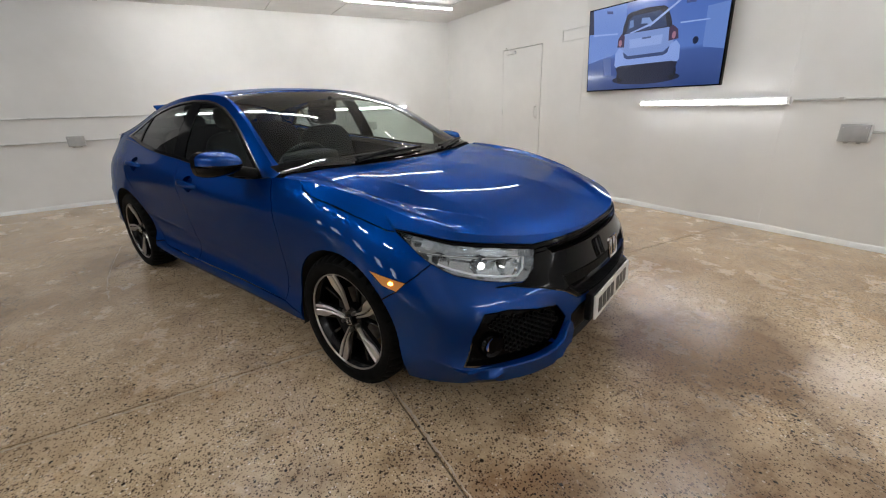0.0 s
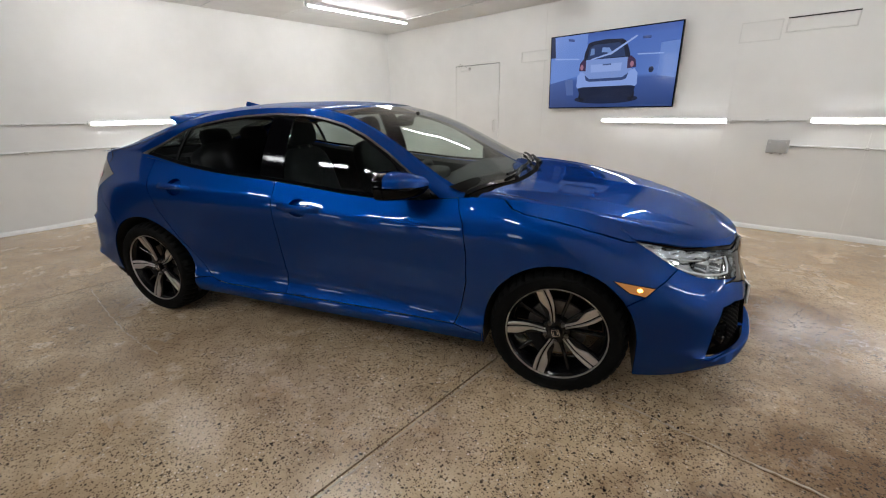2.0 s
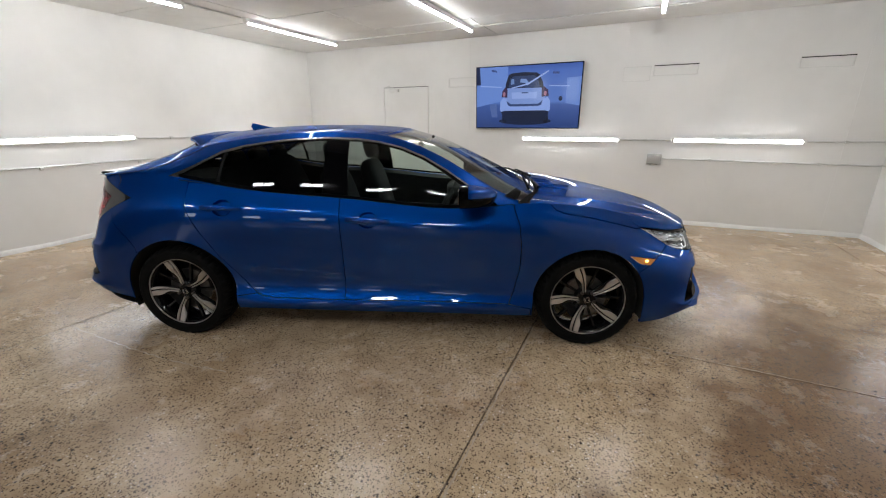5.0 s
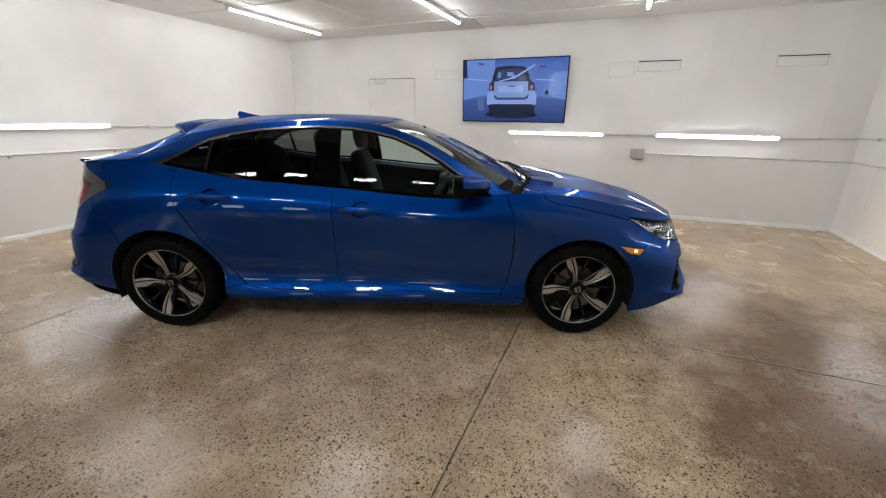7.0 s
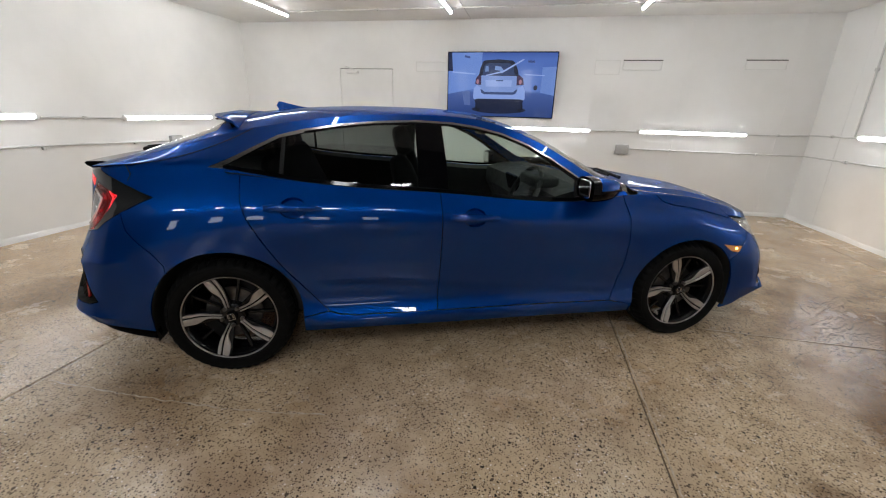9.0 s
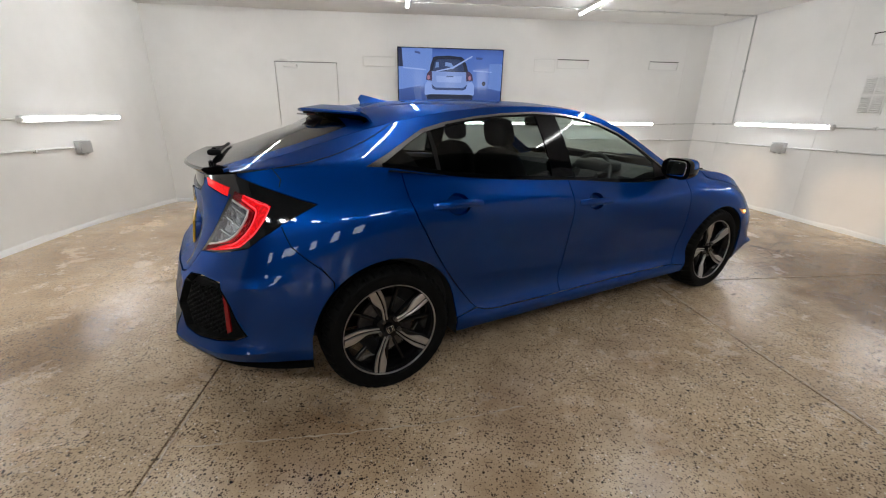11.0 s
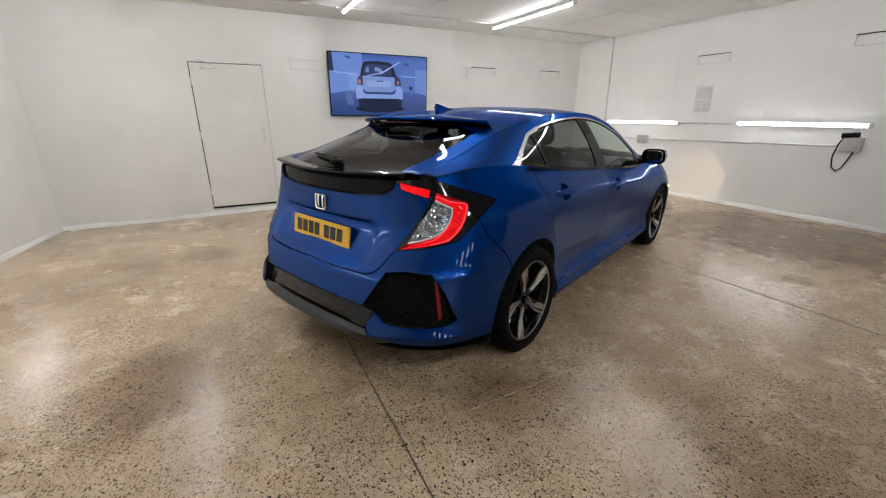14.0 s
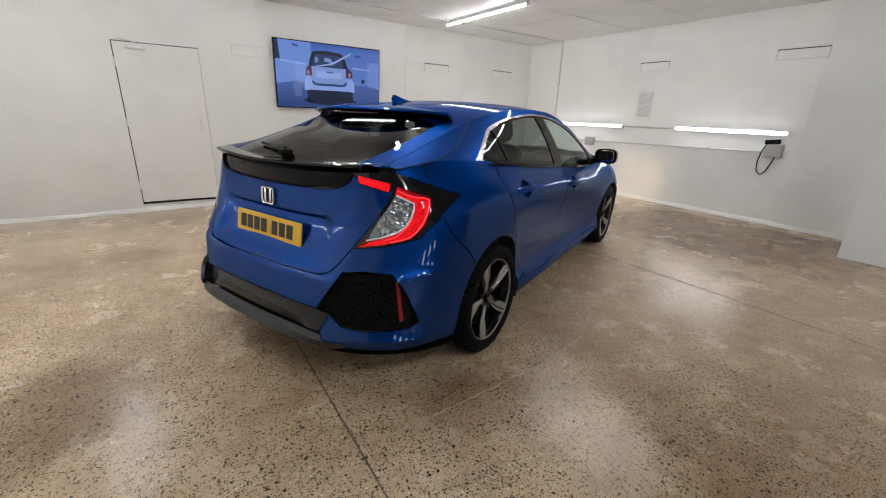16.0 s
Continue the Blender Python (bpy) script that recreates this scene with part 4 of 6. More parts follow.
def cut(bm, line, closed=True):
    """Splits the cells along a line of points."""
    pts = [Vector((*p, 0)) for p in line]
    for a, b in zip(pts, pts[1:] + pts[:1] if closed else pts[1:]):
        d = b - a
        if d.length < 1e-6:
            continue
        n = Vector((-d.y, d.x, 0)).normalized()
        x0, x1, y0, y1 = min(a.x, b.x) - 1e-4, max(a.x, b.x) + 1e-4, min(a.y, b.y) - 1e-4, max(a.y, b.y) + 1e-4
        near = []
        for f in bm.faces:
            co = [q.co for q in f.verts]
            if max(c.x for c in co) < x0 or min(c.x for c in co) > x1 or max(c.y for c in co) < y0 or min(c.y for c in co) > y1:
                continue
            s = [(c - a).dot(n) for c in co]
            if min(s) < -1e-6 and max(s) > 1e-6:
                near.append(f)
        if near:
            geom = list({*near, *(e for f in near for e in f.edges), *(q for f in near for q in f.verts)})
            bmesh.ops.bisect_plane(bm, geom=geom, dist=1e-6, plane_co=a, plane_no=n)


def inside(p, poly):
    x, y, hit = p[0], p[1], False
    for (ax, ay), (bx, by) in zip(poly, poly[1:] + poly[:1]):
        if (ay > y) != (by > y) and x < (bx - ax) * (y - ay) / (by - ay) + ax:
            hit = not hit
    return hit


def sort_cells(bm, regions, rest):
    """The cells by region: a list of (label, polygon), of which the first that holds a cell takes it; rest(p) names the others."""
    out = {}
    for f in bm.faces:
        c = f.calc_center_median()
        name = next((n for n, poly in regions if inside(c, poly)), None) or rest(c)
        out.setdefault(name, []).append(f)
    return out


def fold(bm, cells, surface, sides=(-1, 1), gap=0.0027, lip=0.012, sink=0.0, still=None, reach=1e-4):
    """Lays cells of a flat mesh onto a surface, on the sides named, with a shut line round them and edges turned in.
    sink: how far they lie below the surface, their edges then turned out. still(p): places that get no gap or lip."""
    own = set(cells)
    edges = {}
    for f in cells:
        for e in f.edges:
            edges.setdefault(e, []).append(f)
    rim = [e for e, fs in edges.items() if sum(1 for f in e.link_faces if f in own) == 1]
    if still:
        rim = [e for e in rim if not still((e.verts[0].co + e.verts[1].co) / 2)]
    push = {}
    for e in rim:
        a, b = e.verts[0].co, e.verts[1].co
        d = b - a
        n = Vector((-d.y, d.x, 0)).normalized()
        if n.dot(edges[e][0].calc_center_median() - a) < 0:
            n = -n
        for q in e.verts:
            push.setdefault(q, []).append(n)
    verts = list({q for f in cells for q in f.verts})
    index = {q: i for i, q in enumerate(verts)}
    flat = np.array([(q.co.x, q.co.y) for q in verts])
    for q, ns in push.items():
        s = sum(ns, Vector((0, 0, 0)))
        if s.length > 1e-6:
            s = s.normalized() * gap / max(0.5, s.length / len(ns))
            flat[index[q]] += (s.x, s.y)
    pos = surface(flat[:, 0], flat[:, 1])
    h = 2e-3
    du = surface(flat[:, 0] + h, flat[:, 1]) - surface(flat[:, 0] - h, flat[:, 1])
    dv = surface(flat[:, 0], flat[:, 1] + h) - surface(flat[:, 0], flat[:, 1] - h)
    nor = np.cross(dv, du)
    nor /= np.maximum(np.linalg.norm(nor, axis=1), 1e-9)[:, None]
    mid = pos.mean(0) - np.array((0, 0, 0.55))
    if (nor * (pos - np.array((np.clip(mid[0], -1.2, 1.2), 0, 0.5)))).sum() < 0:
        nor = -nor
    low = pos - nor * sink
    edge = pos - nor * (lip if not sink else -0.001)
    out = bmesh.new()
    for side in sides:
        k = np.array((1, side, 1))
        vs = [out.verts.new(p * k) for p in low]
        ws = {q: out.verts.new(edge[index[q]] * k) for q in push} if lip or sink else {}
        for f in cells:
            ids = [index[q] for q in f.verts]
            a, b, c = low[ids[0]], low[ids[1]], low[ids[2]]
            turn = np.dot(np.cross(b - a, c - a), nor[ids].sum(0)) * side < 0
            try:
                out.faces.new([vs[i] for i in (ids[::-1] if turn else ids)])
            except ValueError:
                pass
        for e in rim if ws else ():
            p, q = e.verts
            face = edges[e][0]
            a, b, c, d = vs[index[p]], vs[index[q]], ws[q], ws[p]
            try:
                nf = out.faces.new((a, b, c, d))
            except ValueError:
                continue
            nf.normal_update()
            fc = Vector(low[[index[v] for v in face.verts]].mean(0) * k)
            away = (Vector(low[index[p]] * k) + Vector(low[index[q]] * k)) / 2 - fc
            if (nf.normal.dot(away) < 0) != bool(sink):
                nf.normal_flip()
    if len(sides) == 2:
        bmesh.ops.remove_doubles(out, verts=out.verts[:], dist=reach)
    return out


# ---- the car ----
car = tagged(empty("parked_car", pose(0, 0, 0)), "blue five-door hatchback with black trim and lit lamps", "car")
CX = 1.3485


def arch(c, z=0.325):
    r = .347 if c > 0 else .366
    pts = [(c + r * math.cos(t), z + r * math.sin(t)) for t in [math.pi * k / 24 for k in range(25)]]
    return [(c + r + 0.004, 0.0)] + pts + [(c - r - 0.004, 0.0)]


BAND_COLS, BAND_ROWS = 210, 44
EDGES = {k: (np.linspace(-2.92, 2.86, 2400), None) for k in (0, 5)}
EDGES = {k: (a, band_edge(a, k)[:, 2]) for k, (a, _) in EDGES.items()}


def along(p, k):
    return float(np.interp(p, *EDGES[k]))


flat = grid2d(BAND_COLS, BAND_ROWS, lambda c, r: (lambda p: (p, along(p, 0) * (1 - r) + along(p, 5) * r))(-2.90 + 5.74 * c))

HEADLAMP = [(1.66, .79), (1.73, .752), (1.79, .715), (1.85, .688), (1.95, .652), (2.07, .628), (2.25, .603), (2.305, .635), (2.335, .70), (2.20, .722), (1.98, .742), (1.82, .766)]
BROW = [(1.655, .797), (1.66, .79), (1.82, .766), (1.98, .742), (2.20, .722), (2.335, .70), (2.5, .705), (2.84, .715), (2.86, .715), (2.86, .728), (2.5, .722), (2.335, .718), (2.20, .739), (1.98, .757), (1.82, .779)]
SLOT = [(2.42, .672), (2.40, .694), (2.5, .705), (2.84, .712), (2.86, .712), (2.86, .672)]
WING_LOW = [(2.46, .52), (2.44, .575), (2.86, .565), (2.86, .462), (2.7, .462), (2.53, .470)]
NOSE = [(1.60, .84), (1.655, .797), (1.82, .779), (1.98, .757), (2.20, .739), (2.335, .718), (2.5, .722), (2.86, .728), (2.86, 1.1), (1.60, 1.1)]
WING = [(2.335, .70), (2.305, .635), (2.25, .603), (2.12, .60), (2.19, .598), (2.32, .565), (2.43, .518), (2.51, .462), (2.7, .452), (2.86, .452), (2.86, .715), (2.84, .715), (2.5, .705)]
MARKER = [(1.565, .635), (1.735, .612), (1.70, .575), (1.635, .588)]
FOG = [(1.945, .315), (1.985, .43), (2.05, .515), (2.15, .52), (2.37, .478), (2.42, .41), (2.40, .38), (2.35, .325), (2.26, .318), (2.10, .318)]
LOWGRILLE = [(2.50, .20), (2.44, .30), (2.46, .40), (2.52, .425), (2.86, .425), (2.86, .20)]
FRONT_BUMPER = [(1.62, .52), (1.675, .56), (1.70, .575), (1.735, .612), (1.80, .66), (1.85, .688), (1.95, .652), (2.07, .628), (2.25, .603), (2.32, .565), (2.43, .518), (2.51, .462), (2.7, .452), (2.86, .452), (2.86, .05), (1.62, .05)]
BONNET_FLANK = [(.96, 1.1), (1.06, .955), (1.11, .905), (1.17, .885), (1.23, .876), (1.32, .862), (1.48, .826), (1.62, .79), (1.66, .79), (1.60, .84), (2.1, 1.1)]
FDOOR = [(.845, .288), (.873, .368), (.905, .526), (.908, .677), (.89, .822), (.86, .90), (.84, 1.0), (-.236, 1.1), (-.234, .96), (-.229, .805), (-.232, .544), (-.241, .30), (-.243, .288)]
RDOOR = [(-.243, .288), (-.241, .30), (-.232, .544), (-.229, .805), (-.234, .96), (-.236, 1.1), (-1.22, 1.2), (-1.235, 1.05), (-1.232, .949), (-1.205, .862), (-1.132, .717), (-1.048, .576), (-.958, .453), (-.885, .36), (-.845, .318), (-.79, .30), (-.70, .29)]
SILL = [(-.99, .05), (-.99, .30), (-.86, .318), (-.845, .318), (-.79, .30), (-.70, .29), (-.243, .288), (.845, .288), (.90, .275), (.99, .26), (.99, .05)]
TAIL = [(-1.625, .953), (-1.77, .893), (-1.93, .832), (-2.0, .797), (-2.19, .762), (-2.345, .742), (-2.30, .80), (-2.20, .91), (-2.115, .993), (-2.31, 1.035), (-2.36, 1.05), (-2.36, 1.2), (-2.12, 1.2), (-2.06, 1.062), (-1.80, 1.002)]
ARM = [(-2.335, 1.052), (-2.118, 1.021), (-2.145, .984), (-2.325, 1.018)]
REDC = [(-2.085, 1.008), (-1.85, .955), (-1.895, .90), (-1.96, .85), (-2.06, .795), (-2.19, .769), (-2.325, .748), (-2.285, .78), (-2.15, .812), (-2.08, .85), (-2.025, .90), (-1.995, .938), (-2.105, .975)]
CLEAR = [(-2.105, .975), (-1.995, .938), (-2.025, .90), (-2.08, .85), (-2.15, .812), (-2.285, .78), (-2.22, .875)]
GATE_BLACK = [(-2.36, 1.2), (-2.36, 1.05), (-2.38, 1.015), (-2.45, .985), (-2.60, .975), (-2.92, .972), (-2.92, 1.2)]
GATE = [(-2.92, 1.2), (-2.92, .625), (-2.66, .622), (-2.47, .625), (-2.43, .635), (-2.40, .66), (-2.345, .742), (-2.30, .80), (-2.20, .91), (-2.115, .993), (-2.31, 1.035), (-2.36, 1.05), (-2.36, 1.2)]
REAR_INSERT = [(-2.445, .478), (-2.415, .54), (-2.36, .645), (-2.26, .658), (-2.13, .65), (-2.05, .57), (-1.955, .432), (-2.0, .415), (-2.2, .408), (-2.30, .418), (-2.375, .465)]
REAR_LOW = [(-2.92, .485), (-2.70, .487), (-2.445, .478), (-2.375, .465), (-2.40, .385), (-2.36, .315), (-2.19, .305), (-1.98, .298), (-1.70, .26), (-1.70, .05), (-2.92, .05)]
REAR_BUMPER = [(-1.60, .05), (-1.60, .63), (-1.64, .69), (-1.76, .80), (-1.80, .88), (-1.77, .893), (-1.93, .832), (-2.0, .797), (-2.19, .762), (-2.345, .742), (-2.40, .66), (-2.43, .635), (-2.47, .625), (-2.66, .622), (-2.92, .625), (-2.92, .05)]



def oval2(x, z, a, b, n=24):
    return [(x + a * math.cos(2 * math.pi * k / n), z + b * math.sin(2 * math.pi * k / n)) for k in range(n)]


CUPS = [("cup_rear", oval2(-0.985, .905, .062, .047)), ("cup_front", oval2(-0.05, .838, .062, .047))]
REGIONS = CUPS + [("hole", arch(CX)), ("hole", arch(-CX)), ("marker", MARKER), ("headlamp", HEADLAMP), ("brow", BROW), ("slot", SLOT), ("wing_low", WING_LOW), ("wing", WING), ("nose", NOSE), ("fog", FOG), ("lowgrille", LOWGRILLE),
           ("front_bumper", FRONT_BUMPER), ("bonnet_flank", BONNET_FLANK), ("arm", ARM), ("redc", REDC), ("clear", CLEAR), ("tail", TAIL), ("gate_black", GATE_BLACK), ("gate", GATE),
           ("rear_insert", REAR_INSERT), ("rear_low", REAR_LOW), ("rear_bumper", REAR_BUMPER), ("sill", SILL), ("front_door", FDOOR), ("rear_door", RDOOR)]
for name, poly in REGIONS:
    cut(flat, poly)
cells = sort_cells(flat, REGIONS, lambda c: "front_wing" if c.x > 0.5 else "rear_quarter")
centre = lambda c: c.x < -2.899 or c.x > 2.839
top = lambda c: centre(c) or abs(c.y - along(c.x, 5)) < 2e-3


def panel(name, key, mat, label="", parent=car, sides=(-1, 1), smooth=32, **more):
    more.setdefault("still", centre)
    if len(sides) == 2 and not more.pop("whole", False):
        return [part(name, fold(flat, cells[key], band, (s,), **more), mat, parent, label, smooth) for s in sides]
    return part(name, fold(flat, cells[key], band, sides, **more), mat, parent, label, smooth)


panel("front_wing", "front_wing", PAINT, still=top)
panel("rear_quarter", "rear_quarter", PAINT, still=top)
front_doors = panel("front_door", "front_door", PAINT, "blue front door with body-coloured handle")
rear_doors = panel("rear_door", "rear_door", PAINT, "blue rear door with body-coloured handle")
panel("sill", "sill", PAINT)
for i, s in enumerate((-1, 1)):
    part("handle_cup", fold(flat, cells["cup_front"], band, (s,), gap=0.0, sink=0.022), PAINT, front_doors[i], "", 40)
    part("handle_cup", fold(flat, cells["cup_rear"], band, (s,), gap=0.0, sink=0.022), PAINT, rear_doors[i], "", 40)
front_bumper = panel("front_bumper", "front_bumper", PAINT, "blue front bumper with black inserts", whole=True)
rear_bumper = panel("rear_bumper", "rear_bumper", PAINT, "blue rear bumper with black inserts", whole=True)
gate = panel("tailgate", "gate", PAINT, "blue tailgate with black spoiler lip", whole=True, still=top)
panel("tailgate_trim", "gate_black", GLOSS_BLACK, "gloss black panel under the lip", gate, whole=True, sink=0.012, still=top)
fog_trims = panel("fog_trim", "fog", GLOSS_BLACK, "gloss black fog lamp surround", front_bumper, sink=0.028)
panel("lower_grille", "lowgrille", MESH_BLACK, "black lower grille", front_bumper, whole=True, sink=0.03)
wing = panel("front_grille", "wing", GLOSS_BLACK, "gloss black grille bar", whole=True, lip=0.02)
panel("grille_slot", "slot", MESH_BLACK, "dark upper slot", wing, whole=True, sink=0.06)
panel("grille_mesh", "wing_low", MESH_BLACK, "dark lower grille opening", wing, whole=True, sink=0.05)
panel("grille_brow", "brow", GLOSS_BLACK, "gloss black strip over the headlamps", whole=True, sink=0.004, still=top)
panel("diffuser", "rear_low", VALANCE, "polished black lower rear valance", rear_bumper, whole=True, sink=0.040)
rear_trims = panel("rear_insert", "rear_insert", MESH_BLACK, "black honeycomb insert", rear_bumper, sink=0.03)
markers = panel("side_marker", "marker", AMBER, "lit amber side marker", gap=0.001, lip=0.006)
heads = panel("headlamp", "headlamp", LENS, "clear headlamp with lit projector", lip=0.02)


def off_band(p, z, side, out):
    """Points at the distance out from the flank, for arrays."""
    c = band(p, z)
    n = np.cross(band(p, z + .005) - band(p, z - .005), band(p + .005, z) - band(p - .005, z))
    n /= np.linalg.norm(n, axis=1)[:, None]
    return (c + n * np.asarray(out)[:, None]) * np.array((1, side, 1))


def bar_depth(p, z):
    """How far the light bar lies under the lamp's cover: none at its outer edge, most at the inner one."""
    edge = np.interp(z, [.748, .769, .795, .85, .90, .955], [-2.325, -2.19, -2.06, -1.96, -1.895, -1.85])
    return .004 + .044 * np.clip((edge - np.asarray(p)) / .14, 0, 1)


def ramp_surface(p, z):
    p, z = np.asarray(p, float), np.asarray(z, float)
    return off_band(p, z, 1, -bar_depth(p, z))


tails = panel("tail_lamp", "tail", SMOKED, "smoked black C-shaped tail lamp", gap=0.001, still=top)
for i, s in enumerate((-1, 1)):
    part("light_arm", fold(flat, cells["arm"], band, (s,), gap=0.002, lip=0.008), RED_LIT, tails[i], "lit red upper bar", 32)
    part("light_bar", fold(flat, cells["redc"], ramp_surface, (s,), gap=0.002, lip=0.0), RED_LIT, tails[i], "lit red light bar that faces rearwards", 32)
    part("bar_wall", fold(flat, cells["redc"], band, (s,), gap=0.0, sink=0.062), SMOKED, tails[i], "", 30)
    part("bar_cover", fold(flat, cells["redc"], band, (s,), gap=0.001, lip=0.0), LENS, tails[i], "clear lamp cover", 32)
    part("lens", fold(flat, cells["clear"], band, (s,), gap=0.001, lip=0.0), LENS, tails[i], "clear inner lens", 32)
    part("reflector", fold(flat, cells["clear"], band, (s,), gap=0.0, sink=0.02), TAIL_FACET, tails[i], "faceted bright bowl", 30)
    part("reflector", fold(flat, cells["headlamp"], band, (s,), gap=0.0, sink=0.06), FACET, heads[i], "faceted chromed bowl", 30)


def on_band(p, z, side, out=0.0):
    """A frame on the flank: x forwards along it, y out of it, z up."""
    a = np.array([p]), np.array([z])
    c = band(*a)[0]
    t = band(a[0] + 0.01, a[1])[0] - band(a[0] - 0.01, a[1])[0]
    u = band(a[0], a[1] + 0.01)[0] - band(a[0], a[1] - 0.01)[0]
    k = np.array((1, side, 1))
    t, u, c = Vector(t * k).normalized(), Vector(u * k), Vector(c * k)
    n = t.cross(u) if side < 0 else u.cross(t)
    n.normalize()
    u = n.cross(t) if n.cross(t).z > 0 else t.cross(n)
    m = Matrix((t, n, u)).transposed().to_4x4()
    m.translation = c + n * out
    return m


# cabin sides
def cabin_at(c, r):
    x = -1.93 + 2.81 * c
    lo, hi = along(x, 5), float(rail(np.array([x]))[0, 2])
    return x, lo * (1 - r) + max(hi, lo + 0.004) * r


side2d = grid2d(110, 16, cabin_at)
DLO_TOP = [(-1.385, 1.092), (-1.285, 1.134), (-1.165, 1.194), (-1.07, 1.241), (-.94, 1.273), (-.75, 1.303), (-.57, 1.320), (-.35, 1.330), (-.14, 1.322), (0, 1.303), (.146, 1.270), (.29, 1.215), (.435, 1.137), (.55, 1.063), (.66, .992), (.77, .925), (.82, .90)]
INNER_TOP = [(-1.325, 1.090), (-1.27, 1.118), (-1.155, 1.181), (-1.06, 1.228), (-.94, 1.254), (-.75, 1.284), (-.57, 1.302), (-.35, 1.311), (-.14, 1.303), (0, 1.284), (.14, 1.251), (.28, 1.196), (.42, 1.118), (.53, 1.045), (.64, .974), (.71, .93)]
low = [(x, along(x, 5) - .02) for x in (.9, .6, .3, 0, -.3, -.6, -.9, -1.2, -1.42)]
strip = lambda x: along(x, 5) + 0.018
INNER_LOW = [(x, strip(x)) for x in (.71, .5, .2, -.1, -.4, -.7, -1.0, -1.2, -1.30)]
DLO = DLO_TOP + low
INNER = INNER_TOP + INNER_LOW
BPILLAR = [(-.352, .9), (-.352, 1.5), (-.212, 1.5), (-.18, .9)]
FRONT_BIT = [(.52, .8), (.585, 1.2), (1.2, 1.2), (1.2, .8)]
BAR = [(-1.062, .9), (-1.032, 1.5), (-1.012, 1.5), (-1.038, .9)]
for line in (DLO_TOP, INNER_TOP + INNER_LOW):
    cut(side2d, line, line is not DLO_TOP)
SEAL = [(x, z - .011) for x, z in DLO_TOP if x > -1.06]
cut(side2d, SEAL, False)
SEAL_AREA = SEAL + [(.82, .80), (-1.05, .80)]
for a, b in ((BPILLAR[0], BPILLAR[1]), (BPILLAR[3], BPILLAR[2]), (FRONT_BIT[0], FRONT_BIT[1]), (BAR[0], BAR[1]), (BAR[3], BAR[2])):
    cut(side2d, [a, b], False)


def cabin_cell(c):
    if inside(c, INNER):
        if inside(c, BPILLAR):
            return "bpillar"
        if inside(c, BAR):
            return "bpillar_bar"
        if inside(c, FRONT_BIT):
            return "sail"
        return "front_glass" if c.x > -.2 else "quarter_glass" if c.x < -1.03 else "rear_glass"
    if inside(c, DLO):
        low = c.y < strip(c.x) + 0.001 and c.x > -1.32
        return "waist" if low else "seal" if inside(c, SEAL_AREA) else "chrome"
    return "frame"


ccells = {}
for f in side2d.faces:
    ccells.setdefault(cabin_cell(f.calc_center_median()), []).append(f)
for i, s in enumerate((-1, 1)):
    fd, rd = front_doors[i], rear_doors[i]
    part("cabin_side", fold(side2d, ccells["frame"], flank_top, (s,), gap=0.0, lip=0.0), PAINT, car, "", 40)
    part("window_trim", fold(side2d, ccells["chrome"], flank_top, (s,), gap=0.0, lip=0.006), CHROME, car, "chrome strip round the windows", 40)
    part("window_seal", fold(side2d, ccells["seal"], flank_top, (s,), gap=0.0, lip=0.006), SEAL_BLACK, car, "black rubber seal", 40)
    part("waist_strip", fold(side2d, ccells["waist"], flank_top, (s,), gap=0.001, lip=0.004), GLOSS_BLACK, car, "", 40)
    part("pillar_trim", fold(side2d, ccells["bpillar"], flank_top, (s,), gap=0.002, lip=0.01), GLOSS_BLACK, car, "gloss black door pillar", 40)
    part("pillar_bar", fold(side2d, ccells["bpillar_bar"], flank_top, (s,), gap=0.001, lip=0.01), MATT_BLACK, rd, "", 40)
    part("mirror_sail", fold(side2d, ccells["sail"], flank_top, (s,), gap=0.001, lip=0.01), MATT_BLACK, fd, "", 40)
    for n, k, mat, to, lab in (("window", "front_glass", GLASS, fd, "lightly tinted side glass"), ("window", "rear_glass", PRIVACY, rd, "dark privacy glass"), ("window", "quarter_glass", PRIVACY, rd, "dark quarter glass")):
        part(n, fold(side2d, ccells[k], flank_top, (s,), gap=0.0, lip=0.0, sink=0.004), mat, to, lab, 40)


# roof, screen, bonnet and tailgate glass
HEAD = hermite([0, .5, 1], [(.10,), (.075,), (0.,)], np.linspace(0, 1, 41))[:, 0]


def roof_surface(c, r):
    """Roof by its length fraction from the tailgate to the header, and across."""
    c, r = np.asarray(c, float), np.asarray(r, float)
    e = np.interp(np.clip(r, 0, 1), np.linspace(0, 1, 41), HEAD)
    x = -1.40 + (e + 1.40) * c
    return roof(x, r * rail(x)[:, 1])


roof2d = grid2d(56, 36, lambda c, r: (c, r))
part("roof", fold(roof2d, list(roof2d.faces), roof_surface, (-1, 1), gap=0.006, lip=0.012, still=lambda c: c.y < .995), PAINT, car, "blue painted roof", 40)

gate2d = grid2d(30, 30, lambda c, r: (c, r))


def gate_surface(c, r):
    c, r = np.asarray(c, float), np.asarray(r, float)
    x = -1.95 + .55 * c
    x = x - .07 * (1 - np.clip(r, 0, 1) ** 2) * (1 - c) ** 2
    return roof(np.clip(x, -2.02, -1.4), r * rail(np.clip(x, -1.95, -1.4))[:, 1])


